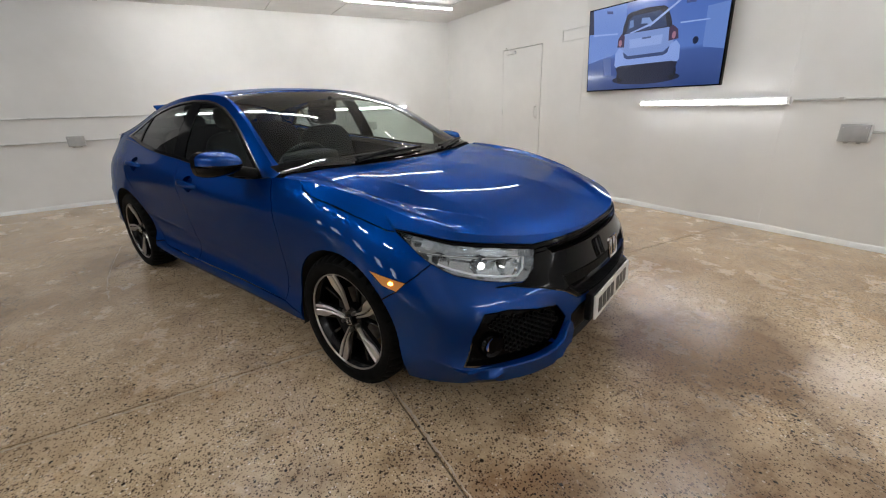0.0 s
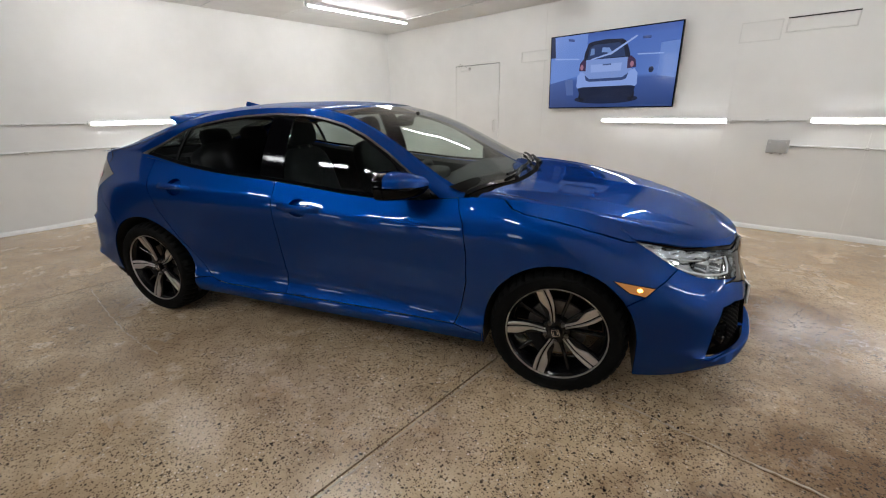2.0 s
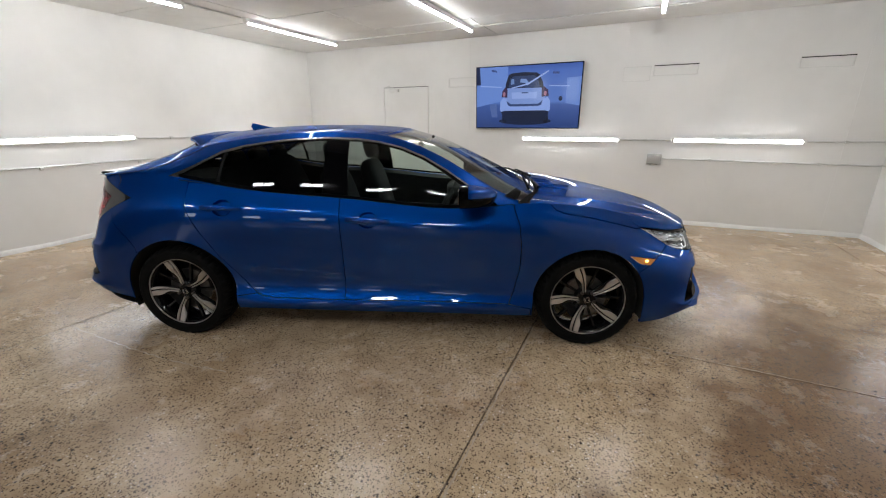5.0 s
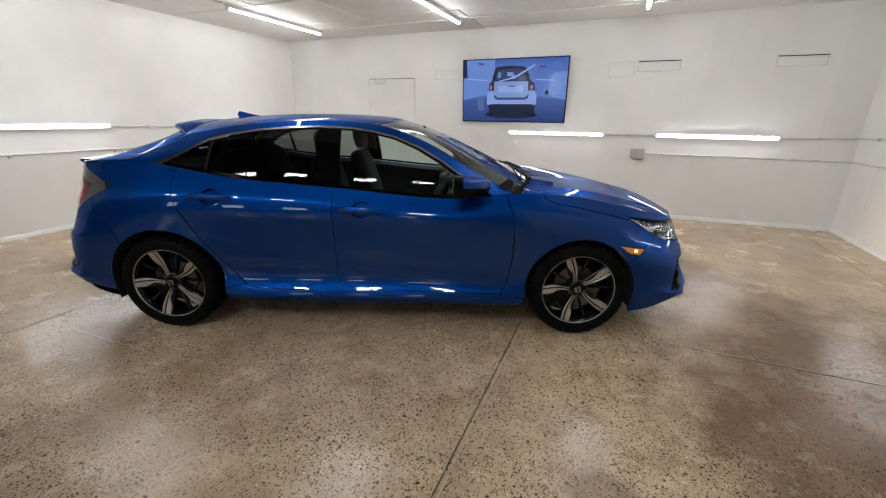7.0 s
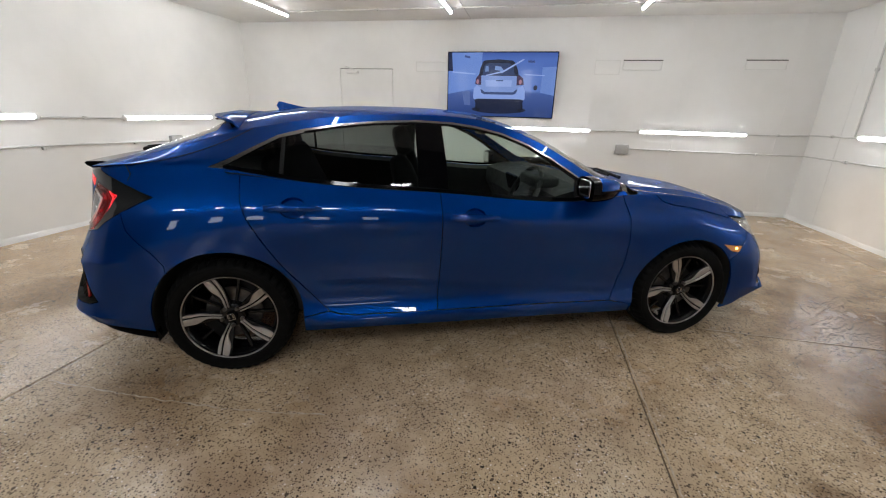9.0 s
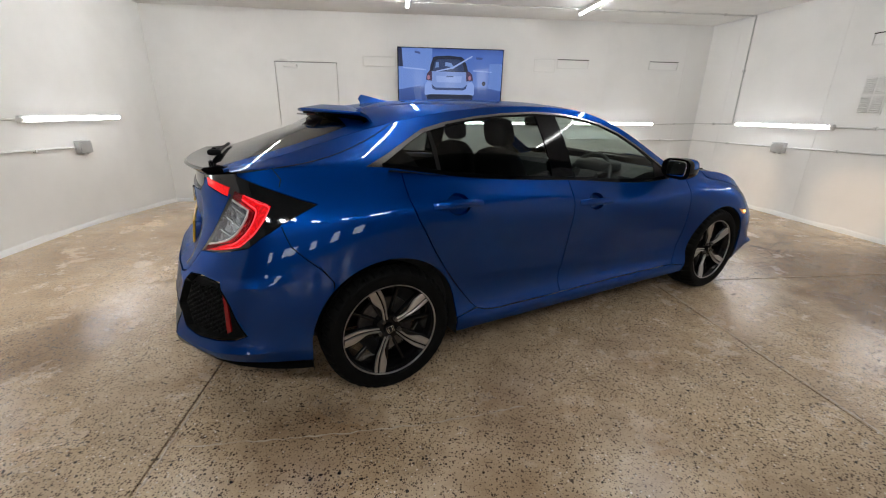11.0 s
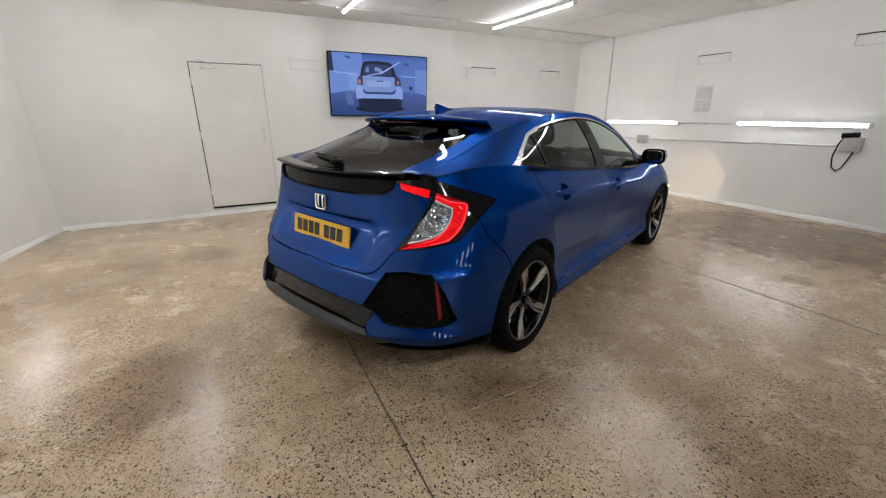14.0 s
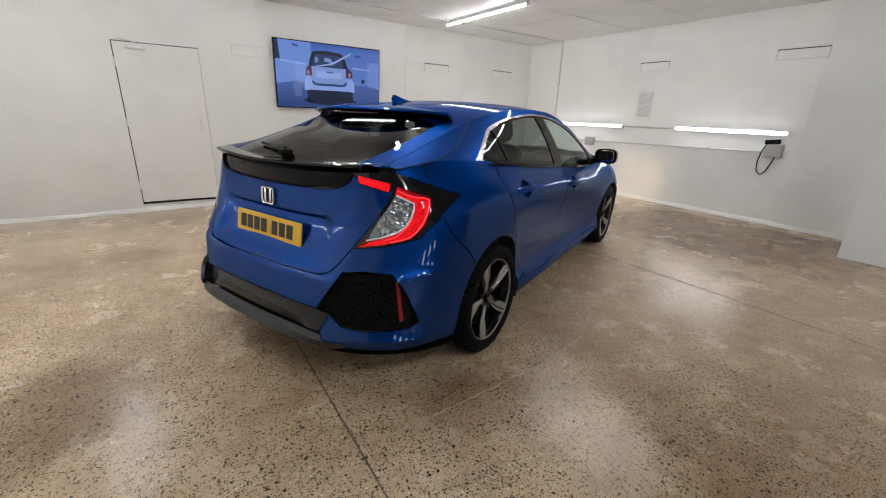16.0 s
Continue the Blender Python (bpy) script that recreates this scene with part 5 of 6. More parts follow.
GLASS_REAR = [(-.01, -1), (-.01, .74), (.04, .79), (.5, .83), (1.01, .86), (1.01, -1)]
cut(gate2d, GLASS_REAR[1:5], False)
gc = {}
for f in gate2d.faces:
    gc.setdefault("glass" if inside(f.calc_center_median(), GLASS_REAR) else "body", []).append(f)
mid = lambda c: c.y < 0.001
for s in (-1, 1):
    part("gate_frame", fold(gate2d, gc["body"], gate_surface, (s,), gap=0.006, lip=0.012, still=lambda c: c.y < .995), PAINT, gate, "", 40)
part("rear_window", fold(gate2d, gc["glass"], gate_surface, (-1, 1), gap=0.002, lip=0.006, still=mid), REAR_GLASS, gate, "dark tinted rear window", 40)

for s in (-1, 1):
    cs = np.linspace(0, 1, 28)
    xs = -1.20 - .575 * cs
    lo, hi = band_edge(xs, 5)[:, 2], rail(xs)[:, 2]
    line = flank_top(xs, lo + (hi - lo) * (1 - cs))
    line = np.vstack([line, band(np.array([-1.79, -1.80]), np.array([1.05, 1.02]))]) * (1, s, 1)
    # thin dark bar on the surface, for the shade of the shut gap
    part("shut_line", tube(line, .0026, 6), DARK, gate, "dark line for the shaded gap beside the tailgate", 60)

screen2d = grid2d(26, 34, lambda c, r: (c, r))
SCREEN_IN = [(.03, -1), (.03, .968), (.965, .972), (.965, -1)]
cut(screen2d, SCREEN_IN[0:4], False)
sc = {}
for f in screen2d.faces:
    c = f.calc_center_median()
    sc.setdefault("glass" if inside(c, SCREEN_IN) else "pillar" if c.y > .966 and c.x > .03 else "foot" if c.x < .5 else "head", []).append(f)
ws = screen_patch()
part("windscreen", fold(screen2d, sc["glass"], ws, (-1, 1), gap=0.0, lip=0.0), GLASS, car, "clear laminated windscreen", 40)
for k in ("foot", "head"):
    part("screen_band", fold(screen2d, sc[k], ws, (-1, 1), gap=0.0, lip=0.006, still=mid), GLOSS_BLACK if k == "foot" else PAINT, car, "", 40)
part("windscreen_pillar", fold(screen2d, sc.get("pillar", []), ws, (-1,), gap=0.0, lip=0.0), PAINT, car, "", 40)
part("windscreen_pillar", fold(screen2d, sc.get("pillar", []), ws, (1,), gap=0.0, lip=0.0), PAINT, car, "", 40)

bp = bonnet_patch()


CREST = ([0, .16, .27, .385, .51, .665, .765, .86, 1], [.64, .64, .64, .655, .685, .71, .73, .77, .81])
VALLEY = ([0, .16, .23, .315, .435, .565, .74, .955, 1], [.64, .642, .70, .765, .83, .865, .875, .845, .84])


def bonnet_surface(a, b):
    """Bonnet with a crest on each side, from which a facet falls to the flank, and a shallow middle."""
    av, w = np.clip(np.asarray(a, float), 0, 1), np.clip(np.asarray(b, float), 0, 1)
    p = bp(a, b)
    w0 = np.full_like(av, .86)
    p0, d0 = bp(av, w0), (bp(av, w0 + .01) - bp(av, w0 - .01)) / .02
    e = 1.97 - 1.02 * av
    p1 = band_edge(e, 5)
    d1 = band(e, p1[:, 2] - .015) - p1
    long = np.linalg.norm(d0, axis=1)[:, None]
    d1 = d1 / np.maximum(np.linalg.norm(d1, axis=1), 1e-6)[:, None] + d0 / long
    d1 = d1 / np.linalg.norm(d1, axis=1)[:, None] * long
    t = (np.clip((w - .86) / .14, 0, 1))[:, None]
    h = (2 * t ** 3 - 3 * t ** 2 + 1) * p0 + (t ** 3 - 2 * t ** 2 + t) * d0 * .14 + (3 * t ** 2 - 2 * t ** 3) * p1 + (t ** 3 - t ** 2) * d1 * .14
    near = np.clip(av / .16, 0, 1)
    near = (near * near * (3 - 2 * near))[:, None]
    p = np.where((w > .86)[:, None], p + (h - p) * near, p)
    up, lo = np.interp(av, *CREST), np.interp(av, *VALLEY)
    fall = np.clip((w - up) / np.maximum(lo - up, .012), 0, 1) * np.clip((1 - w) / np.maximum(1 - lo, .05), 0, 1)
    p[:, 2] -= 0.026 * np.clip((av - .14) / .40, 0, 1) * np.clip((1.01 - av) / .30, 0, 1) * fall
    p[:, 2] -= 0.006 * np.exp(-(w / 0.45) ** 2) * av
    return p


bonnet2d = grid2d(40, 80, lambda c, r: (c, r))
for line in (CREST, VALLEY):
    cut(bonnet2d, list(zip(*line))[1:], False)
bonnet = part("bonnet", fold(bonnet2d, list(bonnet2d.faces), bonnet_surface, (-1, 1), gap=0.0, lip=0.0), PAINT, car, "glossy blue bonnet with two raised folds", 12)
for s in (-1, 1):
    part("bonnet_edge", fold(flat, cells["bonnet_flank"] + cells["nose"], band, (s,), still=top), PAINT, bonnet, "", 32)

# scuttle between bonnet and windscreen
bm = bmesh.new()
prev = None
for i in range(41):
    b = -1 + 2 * i / 40
    s, w = (1 if b >= 0 else -1), abs(b)
    f = ws(np.array([0.0]), np.array([w]))[0] * (1, s, 1)
    e = bp(np.array([1.0]), np.array([w]))[0] * (1, s, 1)
    q = [bm.verts.new(e - (-.01, 0, .012)), bm.verts.new((e + f) / 2 - (0, 0, .03)), bm.verts.new(f - (.0, 0, .006)), bm.verts.new(f - (.10, 0, -.03))]
    if prev:
        for k in range(3):
            bm.faces.new((prev[k], prev[k + 1], q[k + 1], q[k]))
    prev = q
part("scuttle", bm, SEAL_BLACK, car, "black plastic scuttle", 40)

# floor pan and wheel wells
part("floor_pan", box((-1.9, 1.95), (-.62, .62), (.24, .28), 0.02), DARK, car)
for c in (CX, -CX):
    for s in (-1, 1):
        bm = bmesh.new()
        r = .348 if c > 0 else .367
        pts = [(c + r * math.cos(t), .325 + r * math.sin(t)) for t in [math.pi * k / 20 for k in range(21)]]
        pts = [(c + r, .20)] + pts + [(c - r, .20)]
        outer = [bm.verts.new((x, s * (float(band(np.array([x]), np.array([max(z, .27)]))[0, 1]) - .006), z)) for x, z in pts]
        inner = [bm.verts.new((x, s * .55, z)) for x, z in pts]
        for k in range(len(pts) - 1):
            bm.faces.new((outer[k], outer[k + 1], inner[k + 1], inner[k]))
        bm.faces.new(inner)
        part("wheel_well", bm, DARK, car, "", 40)



# ---- wheels ----
def make_wheel():
    """A wheel about the y axis, its face towards -y."""
    w = empty("wheel")
    prof = [(.222, .085), (.238, .101), (.25, .112), (.275, .1155), (.298, .110), (.312, .096), (.3195, .074), (.3205, .050), (.3205, .046), (.3125, .045), (.3125, .036), (.3215, .035), (.322, .006), (.3135, .005),
            (.3135, -.005), (.322, -.006), (.3215, -.035), (.3125, -.036), (.3125, -.045), (.3205, -.046), (.3205, -.050), (.3195, -.074), (.312, -.096), (.298, -.110), (.290, -.1135), (.288, -.1120), (.275, -.1155), (.25, -.112), (.245, -.1105), (.2435, -.1085), (.238, -.101), (.222, -.085)]
    bm = lathe(prof, 168)
    for q in bm.verts:
        r = math.hypot(q.co.x, q.co.z)
        k = round(math.atan2(q.co.z, q.co.x) / (2 * math.pi) * 168) % 4
        if r > 0.3105 and abs(q.co.y) > 0.045 and k == 0:
            f = (r - (0.010 if abs(q.co.y) > 0.06 else 0.006)) / r
            q.co.x, q.co.z = q.co.x * f, q.co.z * f
    part("tyre", bm, RUBBER, w, "black tyre with blocked tread", 35)
    rim = part("rim", lathe([(.230, .10), (.218, .085), (.210, .03), (.206, -.03), (.215, -.075), (.223, -.090), (.2295, -.098)], 72), RIM_BLACK, w, "gloss black alloy barrel", 40)
    part("rim_lip", lathe([(.2310, -.092), (.2320, -.1025), (.2330, -.1040), (.2355, -.1045), (.2372, -.101), (.2372, -.092)], 96), MACHINED, rim, "machined bright rim edge", 40)

    def face(r):
        return -0.070 - 0.026 * (r / .215) ** 1.5

    def ease(t):
        t = min(max(t, 0), 1)
        return t * t * (3 - 2 * t)

    def blade(name, mat, r0, r1, lo, hi, low, turn, thick=0.016):
        """A spoke from r0 to r1 between two edges lo(t) and hi(t) beside the ray, t growing outwards."""
        bm = bmesh.new()
        n = 16
        rows = []
        for i in range(n + 1):
            t = i / n
            r, a, b = r0 + (r1 - r0) * t, lo(t), hi(t)
            y = face(r) + low
            e = min(0.003, (b - a) * 0.3)
            rows.append([bm.verts.new((r, y + d, o)) for o, d in ((a, thick), (a, 0.003), (a + e, 0), (b - e, 0), (b, 0.003), (b, thick))])
        for a, b in zip(rows, rows[1:]):
            for k in range(5):
                bm.faces.new((a[k], a[k + 1], b[k + 1], b[k]))
        bm.faces.new(rows[0])
        bm.faces.new(rows[-1][::-1])
        bmesh.ops.recalc_face_normals(bm, faces=bm.faces[:])
        part(name, moved(bm, Matrix.Rotation(turn, 4, "Y")), mat, rim, smooth=30)

    groove = lambda t: 0.002 - 0.010 * math.sin(math.pi * t) - 0.006 * t
    for k in range(5):
        a = -2 * math.pi * (k + 0.25) / 5
        blade("spoke", MACHINED, .044, .2275, lambda t: groove(t) + .0042, lambda t: groove(t) + .0135 + .027 * ease((t - .34) / .40) - .003 * ease((t - .75) / .25), 0.0, a)
        blade("spoke_edge", MACHINED, .050, .2275, lambda t: groove(t) - .0115 - .009 * ease((t - .15) / .7), lambda t: groove(t) - .0042, 0.0, a)
        blade("spoke_back", RIM_BLACK, .040, .227, lambda t: -.017 - .020 * t, lambda t: .017 + .030 * t, 0.009, a, 0.024)
        blade("black_spoke", RIM_BLACK, .045, .225, lambda t: -.007 + .008 * t, lambda t: .007 + .012 * t, 0.034, a + math.pi / 5, 0.02)
    part("hub", lathe([(.0, -.066), (.045, -.066), (.064, -.060), (.070, -.045), (.070, .0)], 40), RIM_BLACK, rim, "", 40)
    cap = part("centre_cap", lathe([(.0, -.083), (.022, -.083), (.0275, -.080), (.029, -.066)], 32), GLOSS_BLACK, rim, "black centre cap with a chrome mark", 40)
    bm = box((-.011, -.007), (-.0855, -.0825), (-.010, .010), 0.001)
    box((.007, .011), (-.0855, -.0825), (-.010, .010), 0.001, bm)
    for z in (-.0165, .0165):
        box((-.017, .017), (-.0855, -.0825), (z - .0014, z + .0014), 0.0005, bm)
    for x in (-.0165, .0165):
        box((x - .0014, x + .0014), (-.0855, -.0825), (-.0151, .0151), 0.0005, bm)
    part("mark", bm, BRIGHT_CHROME, rim)
    for k in range(5):
        a = 2 * math.pi * (k + 0.5) / 5
        part("wheel_nut", moved(tube([(.052, -.064, 0), (.052, -.084, 0)], [.0105, .009], 8), Matrix.Rotation(a, 4, "Y")), STEEL, rim, smooth=30)
    part("brake_disc", lathe([(.07, -.022), (.142, -.022), (.142, .0), (.07, .0)], 48), STEEL, w, "bare steel brake disc", 30)
    bm = box((.085, .150), (-.05, .02), (-.075, .075), 0.012)
    part("brake_caliper", moved(bm, Matrix.Rotation(math.pi * 0.9, 4, "Y")), MATT_BLACK, w, smooth=40)
    return w


wheel = make_wheel()
for i, (x, s) in enumerate(((CX, -1), (-CX, -1), (CX, 1), (-CX, 1))):
    y = .778 if x > 0 else .785
    m = pose(x, s * y, .3215, 0, (-18, -18, 30, 50)[i], 0) if s < 0 else pose(x, s * y, .3215, 0, 30, 180)
    if i == 0:
        wheel.matrix_basis = m
        wheel.parent = car
    else:
        c = copy_thing(wheel, m)
        c.parent = car
for q in car.children:
    if q.name.startswith("wheel") and q.type == "EMPTY":
        q["label"] = "black and machined alloy wheel with tyre"


# ---- handles, mirrors, lamps ----
def superbox(c, h, e=(0.6, 0.6), nu=28, nv=14):
    """A rounded block: a superellipsoid about c with half sizes h."""
    bm = bmesh.new()
    pw = lambda v, k: math.copysign(abs(v) ** k, v)
    rows = []
    for j in range(nv + 1):
        b = -math.pi / 2 + math.pi * j / nv
        rows.append([bm.verts.new((c[0] + h[0] * pw(math.cos(b), e[0]) * pw(math.cos(a), e[1]), c[1] + h[1] * pw(math.cos(b), e[0]) * pw(math.sin(a), e[1]), c[2] + h[2] * pw(math.sin(b), e[0]))) for a in [2 * math.pi * i / nu for i in range(nu)]])
    for p, q in zip(rows, rows[1:]):
        for i in range(nu):
            bm.faces.new((p[i], p[(i + 1) % nu], q[(i + 1) % nu], q[i]))
    bmesh.ops.remove_doubles(bm, verts=bm.verts[:], dist=1e-5)
    bmesh.ops.dissolve_degenerate(bm, edges=bm.edges[:], dist=1e-6)
    bmesh.ops.recalc_face_normals(bm, faces=bm.faces[:])
    return bm


for i, s in enumerate((-1, 1)):
    for px, pz, door in ((-0.05, .838, front_doors[i]), (-0.985, .905, rear_doors[i])):
        bm = bmesh.new()
        rows = []
        for k in range(17):
            t = -1 + k / 8
            hz = 0.021 * (1 - 0.45 * max(t, 0) ** 2 - 0.25 * max(-t, 0) ** 3)
            out = 0.004 + 0.030 * (1 - abs(t) ** 3.5)
            rows.append([bm.verts.new((0.138 * t, out * a, hz * b - 0.004 * t)) for a, b in ((0.25, -0.8), (0.75, -1), (1, -0.55), (1.02, 0.2), (0.9, 0.85), (0.5, 1), (0.2, 0.7))])
        for a, b in zip(rows, rows[1:]):
            for q in range(7):
                bm.faces.new((a[q], a[(q + 1) % 7], b[(q + 1) % 7], b[q]))
        bm.faces.new(rows[0])
        bm.faces.new(rows[-1])
        bmesh.ops.recalc_face_normals(bm, faces=bm.faces[:])
        m = on_band(px, pz, s)
        part("handle", moved(bm, m), PAINT, door, "body-coloured door handle", 45)

    # door mirror: upper shell, lower shell, glass, arm
    def mirror_shape(zlo, zhi, x0=0.0, x1=2.0, grow=0.0):
        bm = bmesh.new()
        rows = []
        for k in range(15):
            t = k / 14
            x = .525 + .215 * t
            f = (1 - t ** 2.6) ** 0.55 if t < 1 else 0.0
            yi, yo = .872 + .045 * (1 - f) - grow, .872 + .185 * (0.30 + 0.70 * f) + grow
            top, bot = 1.012 + .058 * (0.2 + 0.8 * f) + grow, 1.012 - .062 * (0.25 + 0.75 * f) - grow
            ring = []
            for a in range(20):
                an = 2 * math.pi * a / 20
                cy, cz = math.cos(an), math.sin(an)
                y = (yi + yo) / 2 + (yo - yi) / 2 * math.copysign(abs(cy) ** 0.62, cy)
                z = (top + bot) / 2 + (top - bot) / 2 * math.copysign(abs(cz) ** 0.75, cz)
                z -= 0.10 * (y - .93) * (z < 1.012)
                ring.append(bm.verts.new((x, s * y, z)))
            rows.append(ring)
        for a, b in zip(rows, rows[1:]):
            for q in range(20):
                bm.faces.new((a[q], a[(q + 1) % 20], b[(q + 1) % 20], b[q]))
        bm.faces.new(rows[-1])
        bm.faces.new(rows[0])
        for z, keep_up in ((zlo, True), (zhi, False)):
            bmesh.ops.bisect_plane(bm, geom=bm.verts[:] + bm.edges[:] + bm.faces[:], plane_co=(0, 0, z), plane_no=(0, 0, 1), clear_inner=keep_up, clear_outer=not keep_up)
        for x, ahead in ((x0, True), (x1, False)):
            bmesh.ops.bisect_plane(bm, geom=bm.verts[:] + bm.edges[:] + bm.faces[:], plane_co=(x, 0, 0), plane_no=(1, 0, 0), clear_inner=ahead, clear_outer=not ahead)
        bmesh.ops.recalc_face_normals(bm, faces=bm.faces[:])
        return bm
    mir = part("door_mirror", mirror_shape(1.0085, 1.2, .572), PAINT, car, "blue door mirror with a black lower half", 40, pose(0, -.05 * (s > 0), -.035 * (s > 0)))
    part("lower_shell", mirror_shape(.9, 1.0045, .572), GLOSS_BLACK, mir, "gloss black lower half", 40)
    part("bezel", mirror_shape(.8, 1.2, .0, .569, .001), GLOSS_BLACK, mir, "gloss black mirror edge", 40)
    part("seam", moved(box((.572, .70), (-.078, .072), (-.004, .004), 0.001), pose(0, s * .955, 1.0065)), MATT_BLACK, mir)
    part("mirror_glass", moved(superbox((0, 0, 0), (.004, .076, .047), (.4, .4)), pose(.523, s * .962, 1.010, 0, 0, s * 6)), MIRROR, mir, "mirror glass", 60)
    part("mirror_arm", tube([(.68, s * .80, .935), (.66, s * .85, .955), (.63, s * .90, .968)], [.032, .028, .03], 12), MATT_BLACK, mir, "", 50)

    # headlamp bowls and bulb
    for p, z, r, mat, lab in ((2.10, .682, .040, SILVER, "projector bowl"), (2.225, .668, .036, SILVER, "main beam bowl"), (1.90, .712, .026, SILVER, "turn lamp bowl")):
        m = on_band(p, z, s, -0.055)
        m = Matrix.Translation(m.translation) @ Matrix.Rotation(radians(-90 + s * 0), 4, "Z")
        bm = moved(lathe([(0.006, 0.03), (r * 0.7, 0.02), (r, -0.02), (r * 1.06, -0.024), (r * 1.06, 0.02)], 28), Matrix.Rotation(radians(180), 4, "Z"))
        part("bowl", moved(bm, m @ Matrix.Rotation(radians(s * 18), 4, "Z")), mat, heads[i], lab, 40)
    m = on_band(2.10, .682, s, -0.052)
    part("bulb", moved(superbox((0, 0, 0), (.013, .013, .013), (1, 1)), Matrix.Translation(m.translation)), LAMP_WHITE, heads[i], "lit projector bulb", 60)
    bm = tube([on_band(p, .735 - .045 * (p - 1.75) / .5, s, -.03).translation for p in np.linspace(1.76, 2.28, 16)], .0045, 8)
    part("divider", bm, SILVER, heads[i], "", 60)
    bm = tube([on_band(p, z, s, -.022).translation for p, z in ((1.88, .69), (1.95, .672), (2.05, .65), (2.15, .636), (2.24, .628), (2.275, .65), (2.29, .685))], .0045, 8)
    part("light_strip", bm, material("white_light_guide", (.8, .82, .85), .3), heads[i], "white light guide", 60)
    bulb = part("marker_bulb", moved(superbox((0, 0, 0), (.011, .006, .008), (1, 1)), on_band(1.672, .603, s, .001)), AMBER_BULB, markers[i], "lit amber bulb", 60)

    # fog lamp in its surround
    m = on_band(2.06, .385, s, -.030)
    m = Matrix.Translation(m.translation) @ Matrix.Rotation(radians(90 + s * 22), 4, "Z")
    part("fog_ring", moved(lathe([(.032, .03), (.033, -.012), (.046, -.018), (.052, -.006), (.05, .03)], 32), m), GLOSS_BLACK, fog_trims[i], "", 40)
    part("fog_lens", moved(lathe([(0, .004), (.03, -.002), (.033, .012)], 28), m), SILVER, fog_trims[i], "round fog lamp", 50)


    # honeycomb in the bumper inserts
    def comb(name, poly, sink, size, parent, keep=lambda a, b: True):
        bm = bmesh.new()
        cells6 = []
        xs, zs = [a for a, b in poly], [b for a, b in poly]
        dx, dz = size * 1.5, size * math.sqrt(3)
        col = 0
        a = min(xs)
        while a < max(xs):
            b = min(zs) + (dz / 2 if col % 2 else 0)
            while b < max(zs):
                ring = [(a + size * 0.98 * math.cos(t), b + size * 0.98 * math.sin(t)) for t in [math.pi * k / 3 for k in range(6)]]
                if all(inside(q, poly) for q in ring) and keep(a, b):
                    cells6.append((a, b, ring))
                b += dz
            a += dx
            col += 1
        flat6 = np.array([(a + (q[0] - a) * f, b + (q[1] - b) * f, d) for f, d in ((1.0, .010), (.78, .008), (.70, .001)) for a, b, ring in cells6 for q in ring])
        spots = off_band(flat6[:, 0], flat6[:, 1], s, flat6[:, 2] - sink)
        n = len(cells6) * 6
        vs = [bm.verts.new(q) for q in spots]
        for c in range(len(cells6)):
            for k in range(6):
                i0, i1 = c * 6 + k, c * 6 + (k + 1) % 6
                bm.faces.new((vs[i0], vs[i1], vs[n + i1], vs[n + i0]))
                bm.faces.new((vs[n + i0], vs[n + i1], vs[2 * n + i1], vs[2 * n + i0]))
        bmesh.ops.recalc_face_normals(bm, faces=bm.faces[:])
        ob = part(name, bm, MESH_BLACK, parent, "black honeycomb mesh")
        return ob
    comb("honeycomb", [(-2.10, .635), (-2.345, .635), (-2.40, .50), (-2.30, .43), (-2.02, .43)], .03, .0135, rear_trims[i])
    comb("honeycomb", [(2.10, .51), (2.36, .472), (2.41, .41), (2.35, .335), (2.11, .33), (2.03, .44)], .028, .0125, fog_trims[i], lambda a, b: math.hypot(a - 2.06, b - .385) > .062)
    bm = slab([(-2.118, .632), (-2.098, .625), (-2.03, .447), (-2.05, .437)], 0.008, lambda a, b, d: on_band(a, b, s, -.022 + d).translation, 0.002)
    part("reflector", bm, RED, rear_trims[i], "red reflector strip")

BLADE = ([1.90, 2.00, 2.10, 2.26, 2.33, 2.38, 2.41, 2.44, 2.47], [.290, .307, .312, .312, .318, .340, .370, .385, .36], [0, .010, .020, .028, .030, .028, .020, .010, 0])
for s in (-1, 1):
    bm = bmesh.new()
    prev = None
    for p in np.linspace(1.90, 2.47, 58):
        zt, o = float(np.interp(p, BLADE[0], BLADE[1])), float(np.interp(p, BLADE[0], BLADE[2]))
        zb = .185 + .02 * (p - 1.9)
        q = [bm.verts.new(on_band(p, z, s, d).translation) for z, d in ((zt + .006, -.020), (zt, o * .8), (zt - .006, o), (zt - .03, o * .86), ((zt + zb) / 2, o * .55), (zb + .02, o * .25), (zb, -.012))]
        if prev:
            for j in range(6):
                bm.faces.new((prev[j], prev[j + 1], q[j + 1], q[j]))
        prev = q
    bmesh.ops.recalc_face_normals(bm, faces=bm.faces[:])
    part("bumper_blade", bm, PAINT, front_bumper, "", 28)

